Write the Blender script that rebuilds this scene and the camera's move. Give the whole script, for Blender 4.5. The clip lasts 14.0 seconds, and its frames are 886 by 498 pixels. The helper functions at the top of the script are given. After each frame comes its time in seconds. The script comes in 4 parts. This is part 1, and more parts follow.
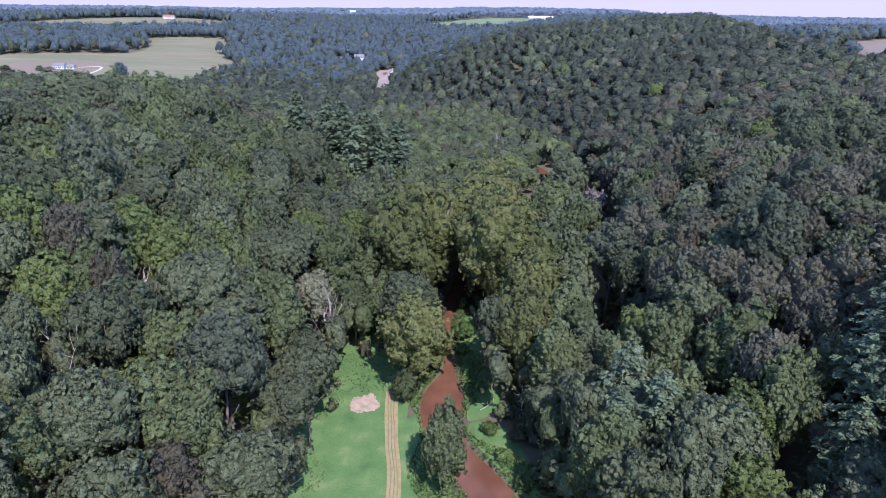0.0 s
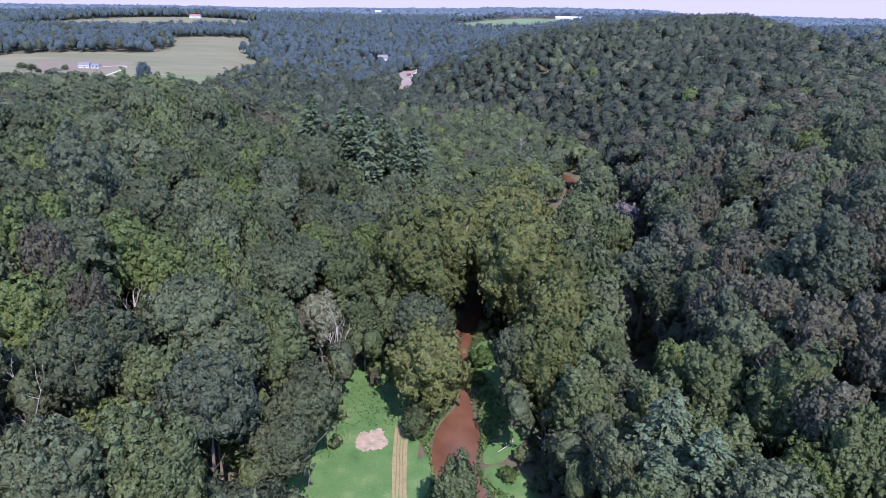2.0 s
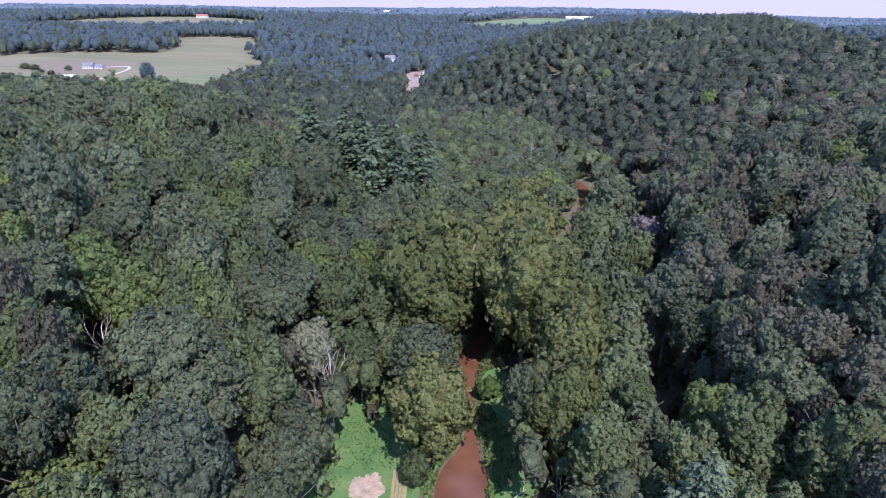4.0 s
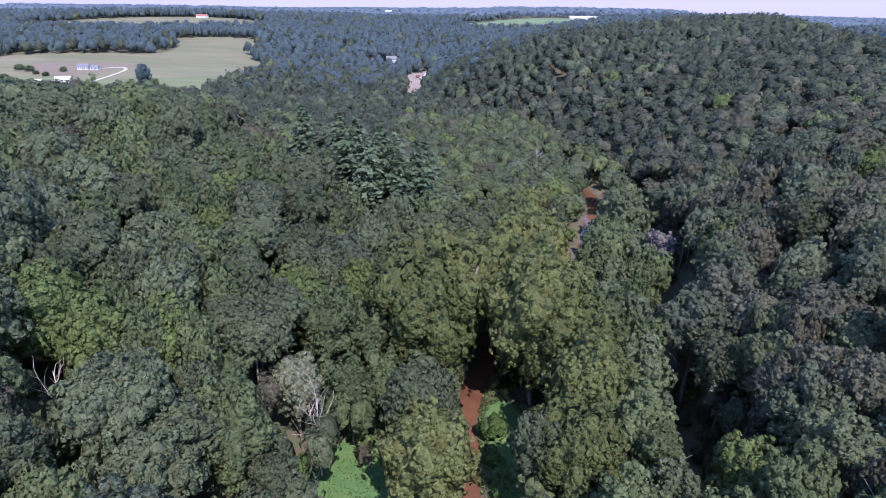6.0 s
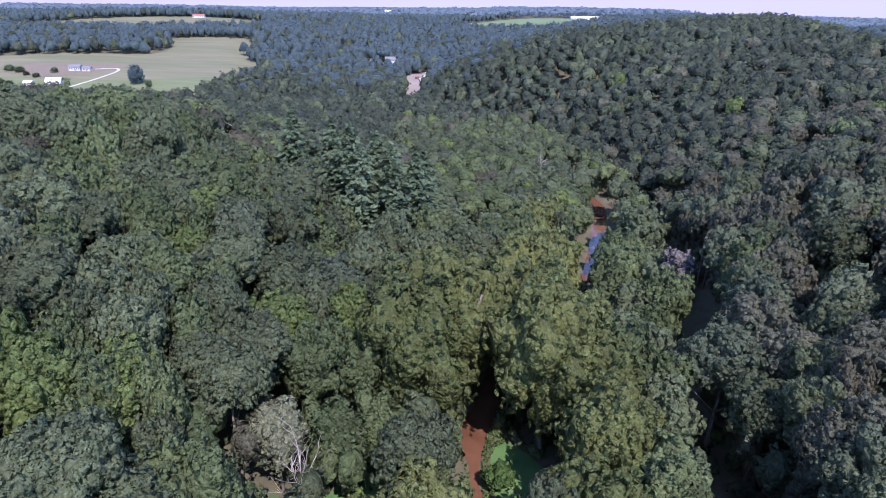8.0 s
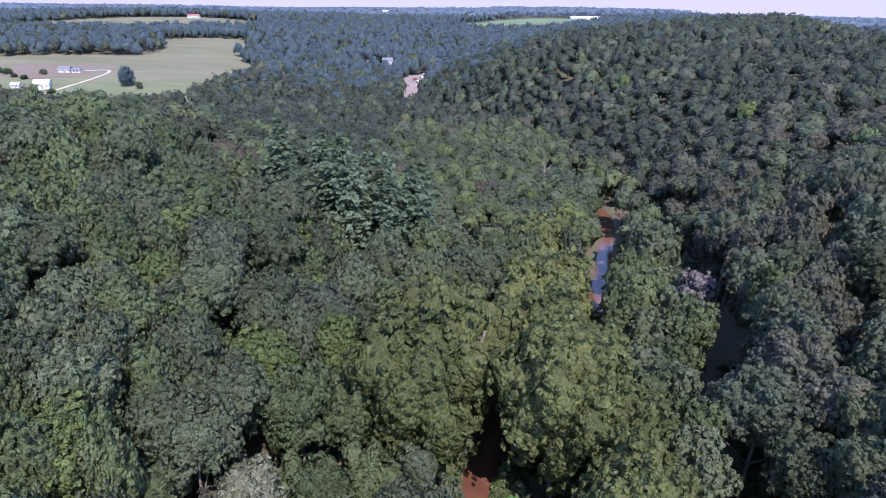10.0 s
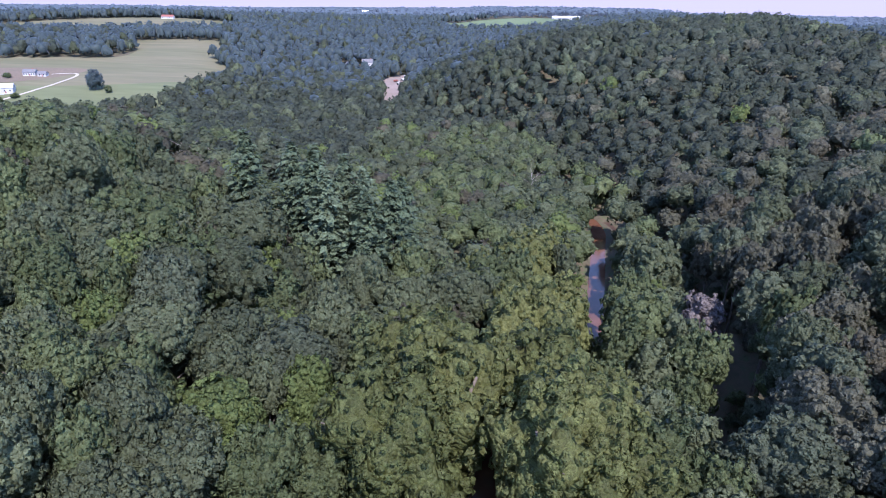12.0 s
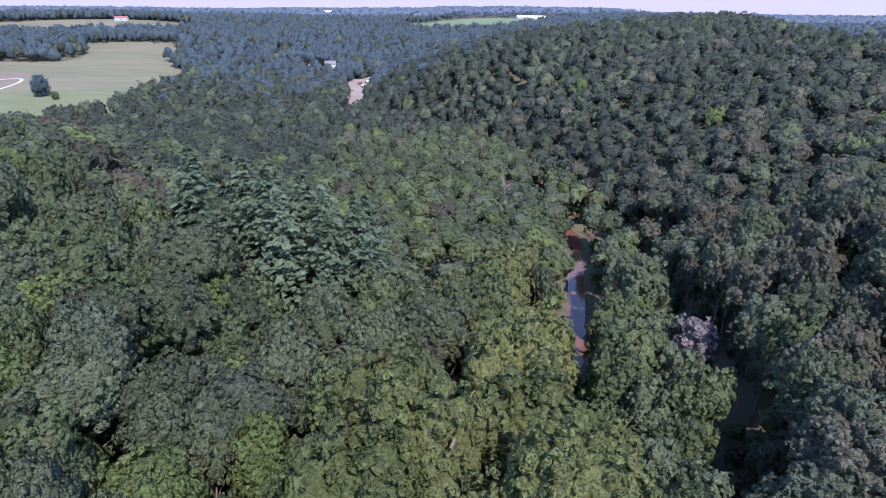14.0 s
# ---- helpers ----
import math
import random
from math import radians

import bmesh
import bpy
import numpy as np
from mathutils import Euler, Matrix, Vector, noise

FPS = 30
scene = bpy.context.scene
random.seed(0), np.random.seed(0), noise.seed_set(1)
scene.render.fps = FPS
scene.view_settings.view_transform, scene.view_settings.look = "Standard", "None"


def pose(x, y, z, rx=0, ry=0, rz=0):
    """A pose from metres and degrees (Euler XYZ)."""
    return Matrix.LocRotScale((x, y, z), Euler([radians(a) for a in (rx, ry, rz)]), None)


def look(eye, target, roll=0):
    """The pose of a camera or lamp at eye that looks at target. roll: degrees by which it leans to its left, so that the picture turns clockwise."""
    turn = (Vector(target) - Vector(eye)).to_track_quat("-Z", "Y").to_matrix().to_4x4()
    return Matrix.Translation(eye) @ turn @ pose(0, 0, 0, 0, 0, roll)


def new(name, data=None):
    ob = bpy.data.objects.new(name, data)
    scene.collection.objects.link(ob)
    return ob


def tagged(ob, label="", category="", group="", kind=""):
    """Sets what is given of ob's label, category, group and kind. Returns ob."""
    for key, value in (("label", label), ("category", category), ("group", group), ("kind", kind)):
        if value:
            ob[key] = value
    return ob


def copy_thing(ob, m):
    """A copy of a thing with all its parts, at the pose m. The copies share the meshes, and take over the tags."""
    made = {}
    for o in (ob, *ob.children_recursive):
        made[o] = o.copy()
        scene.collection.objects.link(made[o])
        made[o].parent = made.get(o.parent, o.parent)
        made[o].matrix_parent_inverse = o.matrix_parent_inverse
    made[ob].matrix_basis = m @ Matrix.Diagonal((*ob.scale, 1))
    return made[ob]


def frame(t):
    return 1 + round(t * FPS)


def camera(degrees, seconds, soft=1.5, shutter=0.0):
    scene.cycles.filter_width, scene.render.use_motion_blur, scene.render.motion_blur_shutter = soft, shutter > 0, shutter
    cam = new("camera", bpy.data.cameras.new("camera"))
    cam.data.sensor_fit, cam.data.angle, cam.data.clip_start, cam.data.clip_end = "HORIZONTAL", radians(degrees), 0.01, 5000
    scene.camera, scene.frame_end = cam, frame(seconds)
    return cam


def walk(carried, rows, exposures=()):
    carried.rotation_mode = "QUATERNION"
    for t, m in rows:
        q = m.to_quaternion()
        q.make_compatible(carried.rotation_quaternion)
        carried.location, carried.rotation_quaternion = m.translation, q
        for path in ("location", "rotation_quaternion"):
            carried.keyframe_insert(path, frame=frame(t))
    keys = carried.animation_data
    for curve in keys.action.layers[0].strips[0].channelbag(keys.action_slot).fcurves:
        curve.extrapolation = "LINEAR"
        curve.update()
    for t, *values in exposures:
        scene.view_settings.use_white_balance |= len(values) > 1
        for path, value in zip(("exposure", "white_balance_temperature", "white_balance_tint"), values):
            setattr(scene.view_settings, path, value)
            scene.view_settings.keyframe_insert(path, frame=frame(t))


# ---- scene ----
cam = camera(71.7, 14.0, 0.65)
METRES, EYE, TILT, LEAN, TURN = 120.0, 102.0, -21.7, -0.6, 0.0
ROWS = [
    (0.0, 0.0, 0.0, 0.0, 0.0, 0.0, -0.0),
    (0.5, 0.0033, 0.0316, 0.0119, 0.55, 0.01, -0.24),
    (1.0, 0.0061, 0.0634, 0.0241, 1.1, 0.01, -0.49),
    (1.5, 0.0085, 0.0954, 0.0361, 1.67, 0.01, -0.76),
    (2.0, 0.0103, 0.1275, 0.0483, 2.09, 0.0, -0.94),
    (2.5, 0.0118, 0.1596, 0.0604, 2.35, -0.0, -1.04),
    (3.0, 0.0124, 0.1918, 0.073, 2.55, -0.02, -1.11),
    (5.5, 0.011, 0.353, 0.1374, 3.04, -0.05, -1.27),
    (6.0, 0.0095, 0.3862, 0.1504, 3.06, -0.06, -1.27),
    (6.5, 0.0076, 0.4193, 0.1634, 3.05, -0.06, -1.28),
    (7.0, 0.0053, 0.452, 0.1762, 3.04, -0.07, -1.28),
    (7.5, 0.0029, 0.4865, 0.1895, 3.03, -0.07, -1.29),
    (8.0, 0.0008, 0.5214, 0.203, 3.03, -0.07, -1.3),
    (10.5, -0.0097, 0.6917, 0.2707, 2.78, -0.07, -1.14),
    (11.0, -0.0117, 0.7258, 0.2847, 2.43, -0.07, -0.97),
    (11.5, -0.0136, 0.7598, 0.2986, 1.96, -0.06, -0.75),
    (12.0, -0.0155, 0.7936, 0.3127, 1.35, -0.06, -0.5),
    (12.5, -0.017, 0.8279, 0.3266, 0.61, -0.05, -0.14),
    (13.0, -0.0179, 0.8617, 0.3407, -0.17, -0.06, 0.23),
    (13.5, -0.018, 0.8952, 0.3544, -0.89, -0.06, 0.56),
    (14.0, -0.0175, 0.9283, 0.3682, -1.47, -0.08, 0.83),
]
walk(cam, [(t, pose(0, 0, EYE, TILT, LEAN, TURN) @ pose(METRES * x, METRES * y, METRES * z, 90 + pitch, roll, yaw)) for t, x, y, z, yaw, pitch, roll in ROWS], [(0.0, 2.17, 6030, 27), (14.0, 2.17, 6030, 27)])


# ---- world, sun ----
SUN_AZ, SUN_EL = 160.0, 50.0
world = bpy.data.worlds.new("sky")
scene.world = world
world.use_nodes = True
wn = world.node_tree.nodes
sky = wn.new("ShaderNodeTexSky")
sky.sky_type = "NISHITA"
sky.sun_disc = False
sky.sun_elevation, sky.sun_rotation = radians(SUN_EL), radians(SUN_AZ)
sky.altitude, sky.air_density, sky.dust_density, sky.ozone_density = 1500, 0.8, 0.2, 3.0
wn["Background"].inputs["Strength"].default_value = 0.15
world.node_tree.links.new(sky.outputs["Color"], wn["Background"].inputs["Color"])
sun = new("sun", bpy.data.lights.new("sun", "SUN"))
sun.data.energy, sun.data.angle, sun.data.color = 2.02, radians(0.55), (1.0, 0.95, 0.88)
to_sun = Vector((math.sin(radians(SUN_AZ)) * math.cos(radians(SUN_EL)), math.cos(radians(SUN_AZ)) * math.cos(radians(SUN_EL)), math.sin(radians(SUN_EL))))
sun.matrix_world = look(to_sun * 400, (0, 0, 0))

# ---- materials ----


def nodes_of(name, rough=0.8):
    mat = bpy.data.materials.new(name)
    mat.use_nodes = True
    bsdf = mat.node_tree.nodes["Principled BSDF"]
    bsdf.inputs["Roughness"].default_value = rough
    return mat, mat.node_tree.nodes, mat.node_tree.links, bsdf


def noisy(name, colours, scale, rough=0.85, bump=0.0, detail=6.0, fine=0.0, spec=0.3):
    """A surface with its colours mixed by noise at two scales, with relief."""
    mat, n, l, bsdf = nodes_of(name, rough)
    bsdf.inputs["Specular IOR Level"].default_value = spec
    geo = n.new("ShaderNodeNewGeometry")
    big = n.new("ShaderNodeTexNoise")
    big.inputs["Scale"].default_value, big.inputs["Detail"].default_value = scale, detail
    l.new(geo.outputs["Position"], big.inputs["Vector"])
    ramp = n.new("ShaderNodeValToRGB")
    steps = len(colours)
    while len(ramp.color_ramp.elements) < steps:
        ramp.color_ramp.elements.new(0.5)
    for k, c in enumerate(colours):
        ramp.color_ramp.elements[k].position = 0.3 + 0.4 * k / max(1, steps - 1)
        ramp.color_ramp.elements[k].color = (*c, 1)
    l.new(big.outputs["Fac"], ramp.inputs["Fac"])
    out = ramp.outputs["Color"]
    small = n.new("ShaderNodeTexNoise")
    small.inputs["Scale"].default_value, small.inputs["Detail"].default_value = fine or scale * 12, 4
    l.new(geo.outputs["Position"], small.inputs["Vector"])
    hsv = n.new("ShaderNodeHueSaturation")
    span = n.new("ShaderNodeMapRange")
    span.inputs["To Min"].default_value, span.inputs["To Max"].default_value = 0.72, 1.28
    l.new(small.outputs["Fac"], span.inputs["Value"])
    l.new(span.outputs["Result"], hsv.inputs["Value"])
    l.new(out, hsv.inputs["Color"])
    l.new(hsv.outputs["Color"], bsdf.inputs["Base Color"])
    if bump:
        b = n.new("ShaderNodeBump")
        b.inputs["Strength"].default_value, b.inputs["Distance"].default_value = 0.6, bump
        l.new(small.outputs["Fac"], b.inputs["Height"])
        l.new(b.outputs["Normal"], bsdf.inputs["Normal"])
    return mat


def banded(name, colours, along):
    """A mown field: colours in drifting bands, with finer streaks."""
    mat = noisy(name, colours, 1.0, 0.95, 0.0, 5, 6.0)
    n, l = mat.node_tree.nodes, mat.node_tree.links
    geo = next(q for q in n if q.type == "NEW_GEOMETRY")
    place = n.new("ShaderNodeMapping")
    place.inputs["Rotation"].default_value = (0, 0, radians(along))
    place.inputs["Scale"].default_value = (0.0028, 0.016, 0.0)
    l.new(geo.outputs["Position"], place.inputs["Vector"])
    for q in n:
        if q.type == "TEX_NOISE":
            l.new(place.outputs["Vector"], q.inputs["Vector"])
    return mat


def foliage(name, low, high, gloss=0.6, sheer=0.48, fine=4.4, haze_sheen=0.0, ruff=1.0):
    """Leaves: the colour runs from low to high from tree to tree and from one cluster of leaves to the next, each cluster tilted its own way, with gaps between them and some light coming through."""
    mat, n, l, bsdf = nodes_of(name, gloss)
    info = n.new("ShaderNodeObjectInfo")
    tone = n.new("ShaderNodeAttribute")
    tone.attribute_name = "tone"
    add = n.new("ShaderNodeMath")
    add.operation = "ADD"
    l.new(info.outputs["Random"], add.inputs[0])
    l.new(tone.outputs["Fac"], add.inputs[1])
    tree = n.new("ShaderNodeMath")
    tree.operation = "FRACT"
    l.new(add.outputs[0], tree.inputs[0])
    geo = n.new("ShaderNodeNewGeometry")
    # clusters of leaves
    coarse = n.new("ShaderNodeAttribute")
    coarse.attribute_name = "coarse"
    grade = n.new("ShaderNodeMath")
    grade.operation = "FRACT"
    l.new(coarse.outputs["Fac"], grade.inputs[0])
    scale = n.new("ShaderNodeMath")
    scale.operation = "MULTIPLY_ADD"
    scale.inputs[1].default_value, scale.inputs[2].default_value = -fine, fine
    l.new(grade.outputs[0], scale.inputs[0])
    cell = n.new("ShaderNodeTexVoronoi")
    l.new(geo.outputs["Position"], cell.inputs["Vector"])
    l.new(scale.outputs[0], cell.inputs["Scale"])
    chance = n.new("ShaderNodeSeparateColor")
    l.new(cell.outputs["Color"], chance.inputs["Color"])
    # rounded tufts
    wider = n.new("ShaderNodeMath")
    wider.operation = "MULTIPLY"
    wider.inputs[1].default_value = 0.20
    l.new(scale.outputs[0], wider.inputs[0])
    tuft = n.new("ShaderNodeTexVoronoi")
    l.new(geo.outputs["Position"], tuft.inputs["Vector"])
    l.new(wider.outputs[0], tuft.inputs["Scale"])
    # colour
    patch = n.new("ShaderNodeTexNoise")
    patch.inputs["Scale"].default_value, patch.inputs["Detail"].default_value = 0.35, 3
    l.new(geo.outputs["Position"], patch.inputs["Vector"])
    mixer = n.new("ShaderNodeMix")
    mixer.data_type = "RGBA"
    mixer.inputs["A"].default_value, mixer.inputs["B"].default_value = (*low, 1), (*high, 1)
    l.new(tree.outputs[0], mixer.inputs["Factor"])
    leaf = n.new("ShaderNodeMapRange")
    leaf.inputs["To Min"].default_value, leaf.inputs["To Max"].default_value = 1 - 0.24 * ruff, 1 + 0.24 * ruff
    l.new(chance.outputs["Red"], leaf.inputs["Value"])
    area = n.new("ShaderNodeMapRange")
    area.inputs["From Min"].default_value, area.inputs["From Max"].default_value = 0.3, 0.7
    area.inputs["To Min"].default_value, area.inputs["To Max"].default_value = 0.84, 1.16
    l.new(patch.outputs["Fac"], area.inputs["Value"])
    both = n.new("ShaderNodeMath")
    both.operation = "MULTIPLY"
    l.new(leaf.outputs["Result"], both.inputs[0])
    l.new(area.outputs["Result"], both.inputs[1])
    shade = n.new("ShaderNodeSeparateColor")
    l.new(tuft.outputs["Color"], shade.inputs["Color"])
    clump = n.new("ShaderNodeMapRange")
    clump.inputs["To Min"].default_value, clump.inputs["To Max"].default_value = 1 - 0.22 * ruff, 1 + 0.22 * ruff
    l.new(shade.outputs["Green"], clump.inputs["Value"])
    every = n.new("ShaderNodeMath")
    every.operation = "MULTIPLY"
    l.new(both.outputs[0], every.inputs[0])
    l.new(clump.outputs["Result"], every.inputs[1])
    hue = n.new("ShaderNodeMapRange")
    hue.inputs["To Min"].default_value, hue.inputs["To Max"].default_value = 0.485, 0.515
    l.new(patch.outputs["Fac"], hue.inputs["Value"])
    hsv = n.new("ShaderNodeHueSaturation")
    l.new(hue.outputs["Result"], hsv.inputs["Hue"])
    l.new(every.outputs[0], hsv.inputs["Value"])
    l.new(mixer.outputs["Result"], hsv.inputs["Color"])
    l.new(hsv.outputs["Color"], bsdf.inputs["Base Color"])
    bsdf.inputs["Specular IOR Level"].default_value = 0.2
    # bluish sheen at grazing angles also imitates haze
    bsdf.inputs["Sheen Weight"].default_value, bsdf.inputs["Sheen Roughness"].default_value = haze_sheen, 0.6
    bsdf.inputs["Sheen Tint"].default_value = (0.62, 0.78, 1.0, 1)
    # each cluster faces its own way
    lean = n.new("ShaderNodeVectorMath")
    lean.operation = "MULTIPLY_ADD"
    lean.inputs[1].default_value, lean.inputs[2].default_value = (0.80 * ruff,) * 3, (-0.40 * ruff, -0.40 * ruff, -0.32 * ruff)
    l.new(cell.outputs["Color"], lean.inputs[0])
    swell = n.new("ShaderNodeBump")
    swell.invert = True
    swell.inputs["Strength"].default_value, swell.inputs["Distance"].default_value = 1.0, 0.75 * ruff
    l.new(tuft.outputs["Distance"], swell.inputs["Height"])
    facing = n.new("ShaderNodeVectorMath")
    facing.operation = "ADD"
    l.new(swell.outputs["Normal"], facing.inputs[0])
    l.new(lean.outputs[0], facing.inputs[1])
    flat = n.new("ShaderNodeVectorMath")
    flat.operation = "NORMALIZE"
    l.new(facing.outputs[0], flat.inputs[0])
    l.new(flat.outputs[0], bsdf.inputs["Normal"])
    trans = n.new("ShaderNodeBsdfTranslucent")
    l.new(hsv.outputs["Color"], trans.inputs["Color"])
    mix = n.new("ShaderNodeMixShader")
    mix.inputs["Fac"].default_value = sheer
    l.new(bsdf.outputs[0], mix.inputs[1])
    l.new(trans.outputs[0], mix.inputs[2])
    # gaps between the clusters of the outer sprays
    leafy = n.new("ShaderNodeMath")
    leafy.operation = "LESS_THAN"
    leafy.inputs[1].default_value = 0.80
    l.new(chance.outputs["Blue"], leafy.inputs[0])
    solid = n.new("ShaderNodeMath")
    solid.operation = "GREATER_THAN"
    solid.inputs[1].default_value = 1.5
    l.new(coarse.outputs["Fac"], solid.inputs[0])
    there = n.new("ShaderNodeMath")
    there.operation = "MAXIMUM"
    l.new(leafy.outputs[0], there.inputs[0])
    l.new(solid.outputs[0], there.inputs[1])
    hole = n.new("ShaderNodeBsdfTransparent")
    whole = n.new("ShaderNodeMixShader")
    l.new(there.outputs[0], whole.inputs["Fac"])
    l.new(hole.outputs[0], whole.inputs[1])
    l.new(mix.outputs[0], whole.inputs[2])
    l.new(whole.outputs[0], n["Material Output"].inputs["Surface"])
    return mat


LEAF = {
    "oak": foliage("oak_leaves", (0.06, 0.075, 0.042), (0.108, 0.132, 0.072)),
    # oak-like leaf, darkened to lower the brightness of the upper slopes
    "chestnut": foliage("dimmed_oak_leaves", (0.044, 0.056, 0.040), (0.070, 0.086, 0.058)),
    "hickory": foliage("hickory_leaves", (0.064, 0.082, 0.053), (0.11, 0.133, 0.08)),
    "beech": foliage("beech_leaves", (0.08, 0.084, 0.058), (0.12, 0.124, 0.084)),
    "maple": foliage("maple_leaves", (0.072, 0.096, 0.043), (0.12, 0.151, 0.068)),
    "ash": foliage("ash_leaves", (0.086, 0.12, 0.041), (0.13, 0.17, 0.057)),
    "sycamore": foliage("sycamore_leaves", (0.084, 0.102, 0.036), (0.142, 0.158, 0.056)),
    "willow": foliage("willow_leaves", (0.081, 0.102, 0.056), (0.123, 0.15, 0.082)),
    "elm": foliage("elm_leaves", (0.070, 0.070, 0.048), (0.098, 0.094, 0.064)),
    "pine": foliage("pine_needles", (0.064, 0.092, 0.05), (0.098, 0.132, 0.076), 0.7, 0.2),
    "weeds": foliage("weed_leaves", (0.063, 0.114, 0.030), (0.138, 0.200, 0.063)),
    "alder": foliage("alder_leaves", (0.064, 0.087, 0.039), (0.12, 0.152, 0.072)),
    # bluer leaf for the lone spruce; on far woods it imitates distance haze
    "spruce": foliage("spruce_and_haze_needles", (0.022, 0.034, 0.034), (0.029, 0.044, 0.042), 0.6, 0.1, 1.6, 0.08, 0.3),
    "shrub": foliage("shrub_leaves", (0.068, 0.118, 0.034), (0.126, 0.195, 0.063)),
    "silver": foliage("silver_leaves", (0.155, 0.168, 0.105), (0.225, 0.235, 0.15)),
    "withered": foliage("withered_twigs", (0.125, 0.110, 0.106), (0.160, 0.140, 0.133), 0.9, 0.2, 5.0),
    "rust": foliage("rust_leaves", (0.092, 0.060, 0.042), (0.156, 0.106, 0.075)),
}
M_BARK = noisy("bark", [(0.09, 0.075, 0.06), (0.16, 0.14, 0.12)], 1.2, 0.9, 0.05)
M_DEAD = noisy("bleached_wood", [(0.20, 0.18, 0.16), (0.36, 0.33, 0.30)], 0.8, 0.85, 0.03)
M_FLOOR = noisy("forest_floor", [(0.060, 0.058, 0.034), (0.090, 0.074, 0.048), (0.058, 0.084, 0.036)], 0.22, 0.95, 0.15)
M_MEADOW = noisy("meadow_grass", [(0.040, 0.090, 0.026), (0.058, 0.120, 0.036), (0.072, 0.132, 0.042), (0.110, 0.158, 0.060)], 0.16, 0.9, 0.12, 10, 2.2)
M_LANE = noisy("lane_gravel", [(0.170, 0.140, 0.066), (0.225, 0.182, 0.090), (0.165, 0.160, 0.072)], 0.35, 0.95, 0.05, 8, 4.0)
M_RUT = noisy("rut_soil", [(0.13, 0.105, 0.066), (0.18, 0.142, 0.09)], 0.6, 0.95, 0.04, 6, 3.0)
M_DRY = noisy("dry_grass", [(0.075, 0.125, 0.042), (0.115, 0.140, 0.055), (0.15, 0.15, 0.075)], 0.3, 0.95, 0.05, 8, 2.5)
M_SOIL = noisy("bare_soil", [(0.16, 0.16, 0.09), (0.27, 0.205, 0.155), (0.33, 0.255, 0.20)], 0.55, 0.95, 0.06, 8, 4.0)
M_HAY = banded("hay_field", [(0.101, 0.101, 0.055), (0.129, 0.119, 0.069), (0.105, 0.105, 0.057), (0.142, 0.126, 0.076)], 8)
M_GREENFIELD = noisy("green_field", [(0.084, 0.118, 0.055), (0.109, 0.143, 0.067)], 0.02, 0.95, 0.0, 8, 0.5)
M_CLOVER = banded("clover_strip", [(0.086, 0.105, 0.048), (0.107, 0.119, 0.058), (0.093, 0.108, 0.052)], 8)
M_TILLED = noisy("tilled_field", [(0.118, 0.096, 0.068), (0.142, 0.110, 0.078)], 0.03, 0.95, 0.0, 8, 0.5)
M_DIRT = noisy("quarry_dirt", [(0.17, 0.136, 0.115), (0.23, 0.187, 0.162)], 0.05, 0.95, 0.0, 8, 0.6)
M_DRIVE = noisy("pale_gravel", [(0.302, 0.274, 0.223), (0.374, 0.346, 0.295)], 0.2, 0.95)
M_WHITE = noisy("white_siding", [(0.34, 0.34, 0.34), (0.42, 0.42, 0.42)], 0.4, 0.6)
M_ROOF = noisy("grey_shingles", [(0.10, 0.10, 0.105), (0.15, 0.15, 0.155)], 0.8, 0.8)
M_METAL = noisy("white_metal_roof", [(0.44, 0.45, 0.46), (0.52, 0.52, 0.53)], 0.3, 0.4)
M_RED = noisy("red_paint", [(0.20, 0.075, 0.06), (0.26, 0.10, 0.08)], 0.4, 0.7)
M_GLASS = noisy("window_glass", [(0.03, 0.035, 0.04), (0.05, 0.055, 0.06)], 0.5, 0.1)
M_DARK = noisy("dark_rubber", [(0.03, 0.03, 0.03), (0.05, 0.05, 0.05)], 2.0, 0.8)


def water_material():
    mat, n, l, bsdf = nodes_of("muddy_water", 0.10)
    geo = n.new("ShaderNodeNewGeometry")
    mud = n.new("ShaderNodeTexNoise")
    mud.inputs["Scale"].default_value, mud.inputs["Detail"].default_value = 0.12, 5
    l.new(geo.outputs["Position"], mud.inputs["Vector"])
    ramp = n.new("ShaderNodeValToRGB")
    ramp.color_ramp.elements[0].color, ramp.color_ramp.elements[1].color = (0.088, 0.040, 0.024, 1), (0.125, 0.060, 0.036, 1)
    ramp.color_ramp.elements[0].position, ramp.color_ramp.elements[1].position = 0.35, 0.65
    l.new(mud.outputs["Fac"], ramp.inputs["Fac"])
    l.new(ramp.outputs["Color"], bsdf.inputs["Base Color"])
    bsdf.inputs["IOR"].default_value = 1.33
    wave = n.new("ShaderNodeTexNoise")
    wave.inputs["Scale"].default_value, wave.inputs["Detail"].default_value = 1.6, 3
    l.new(geo.outputs["Position"], wave.inputs["Vector"])
    b = n.new("ShaderNodeBump")
    b.inputs["Strength"].default_value, b.inputs["Distance"].default_value = 0.25, 0.02
    l.new(wave.outputs["Fac"], b.inputs["Height"])
    l.new(b.outputs["Normal"], bsdf.inputs["Normal"])
    return mat


M_WATER = water_material()
# the dark bed colour carries the shade that lies over the side channel
M_SHADED_BED = noisy("shaded_bed_mud", [(0.045, 0.030, 0.022), (0.075, 0.048, 0.034)], 0.4, 0.55, 0.05)

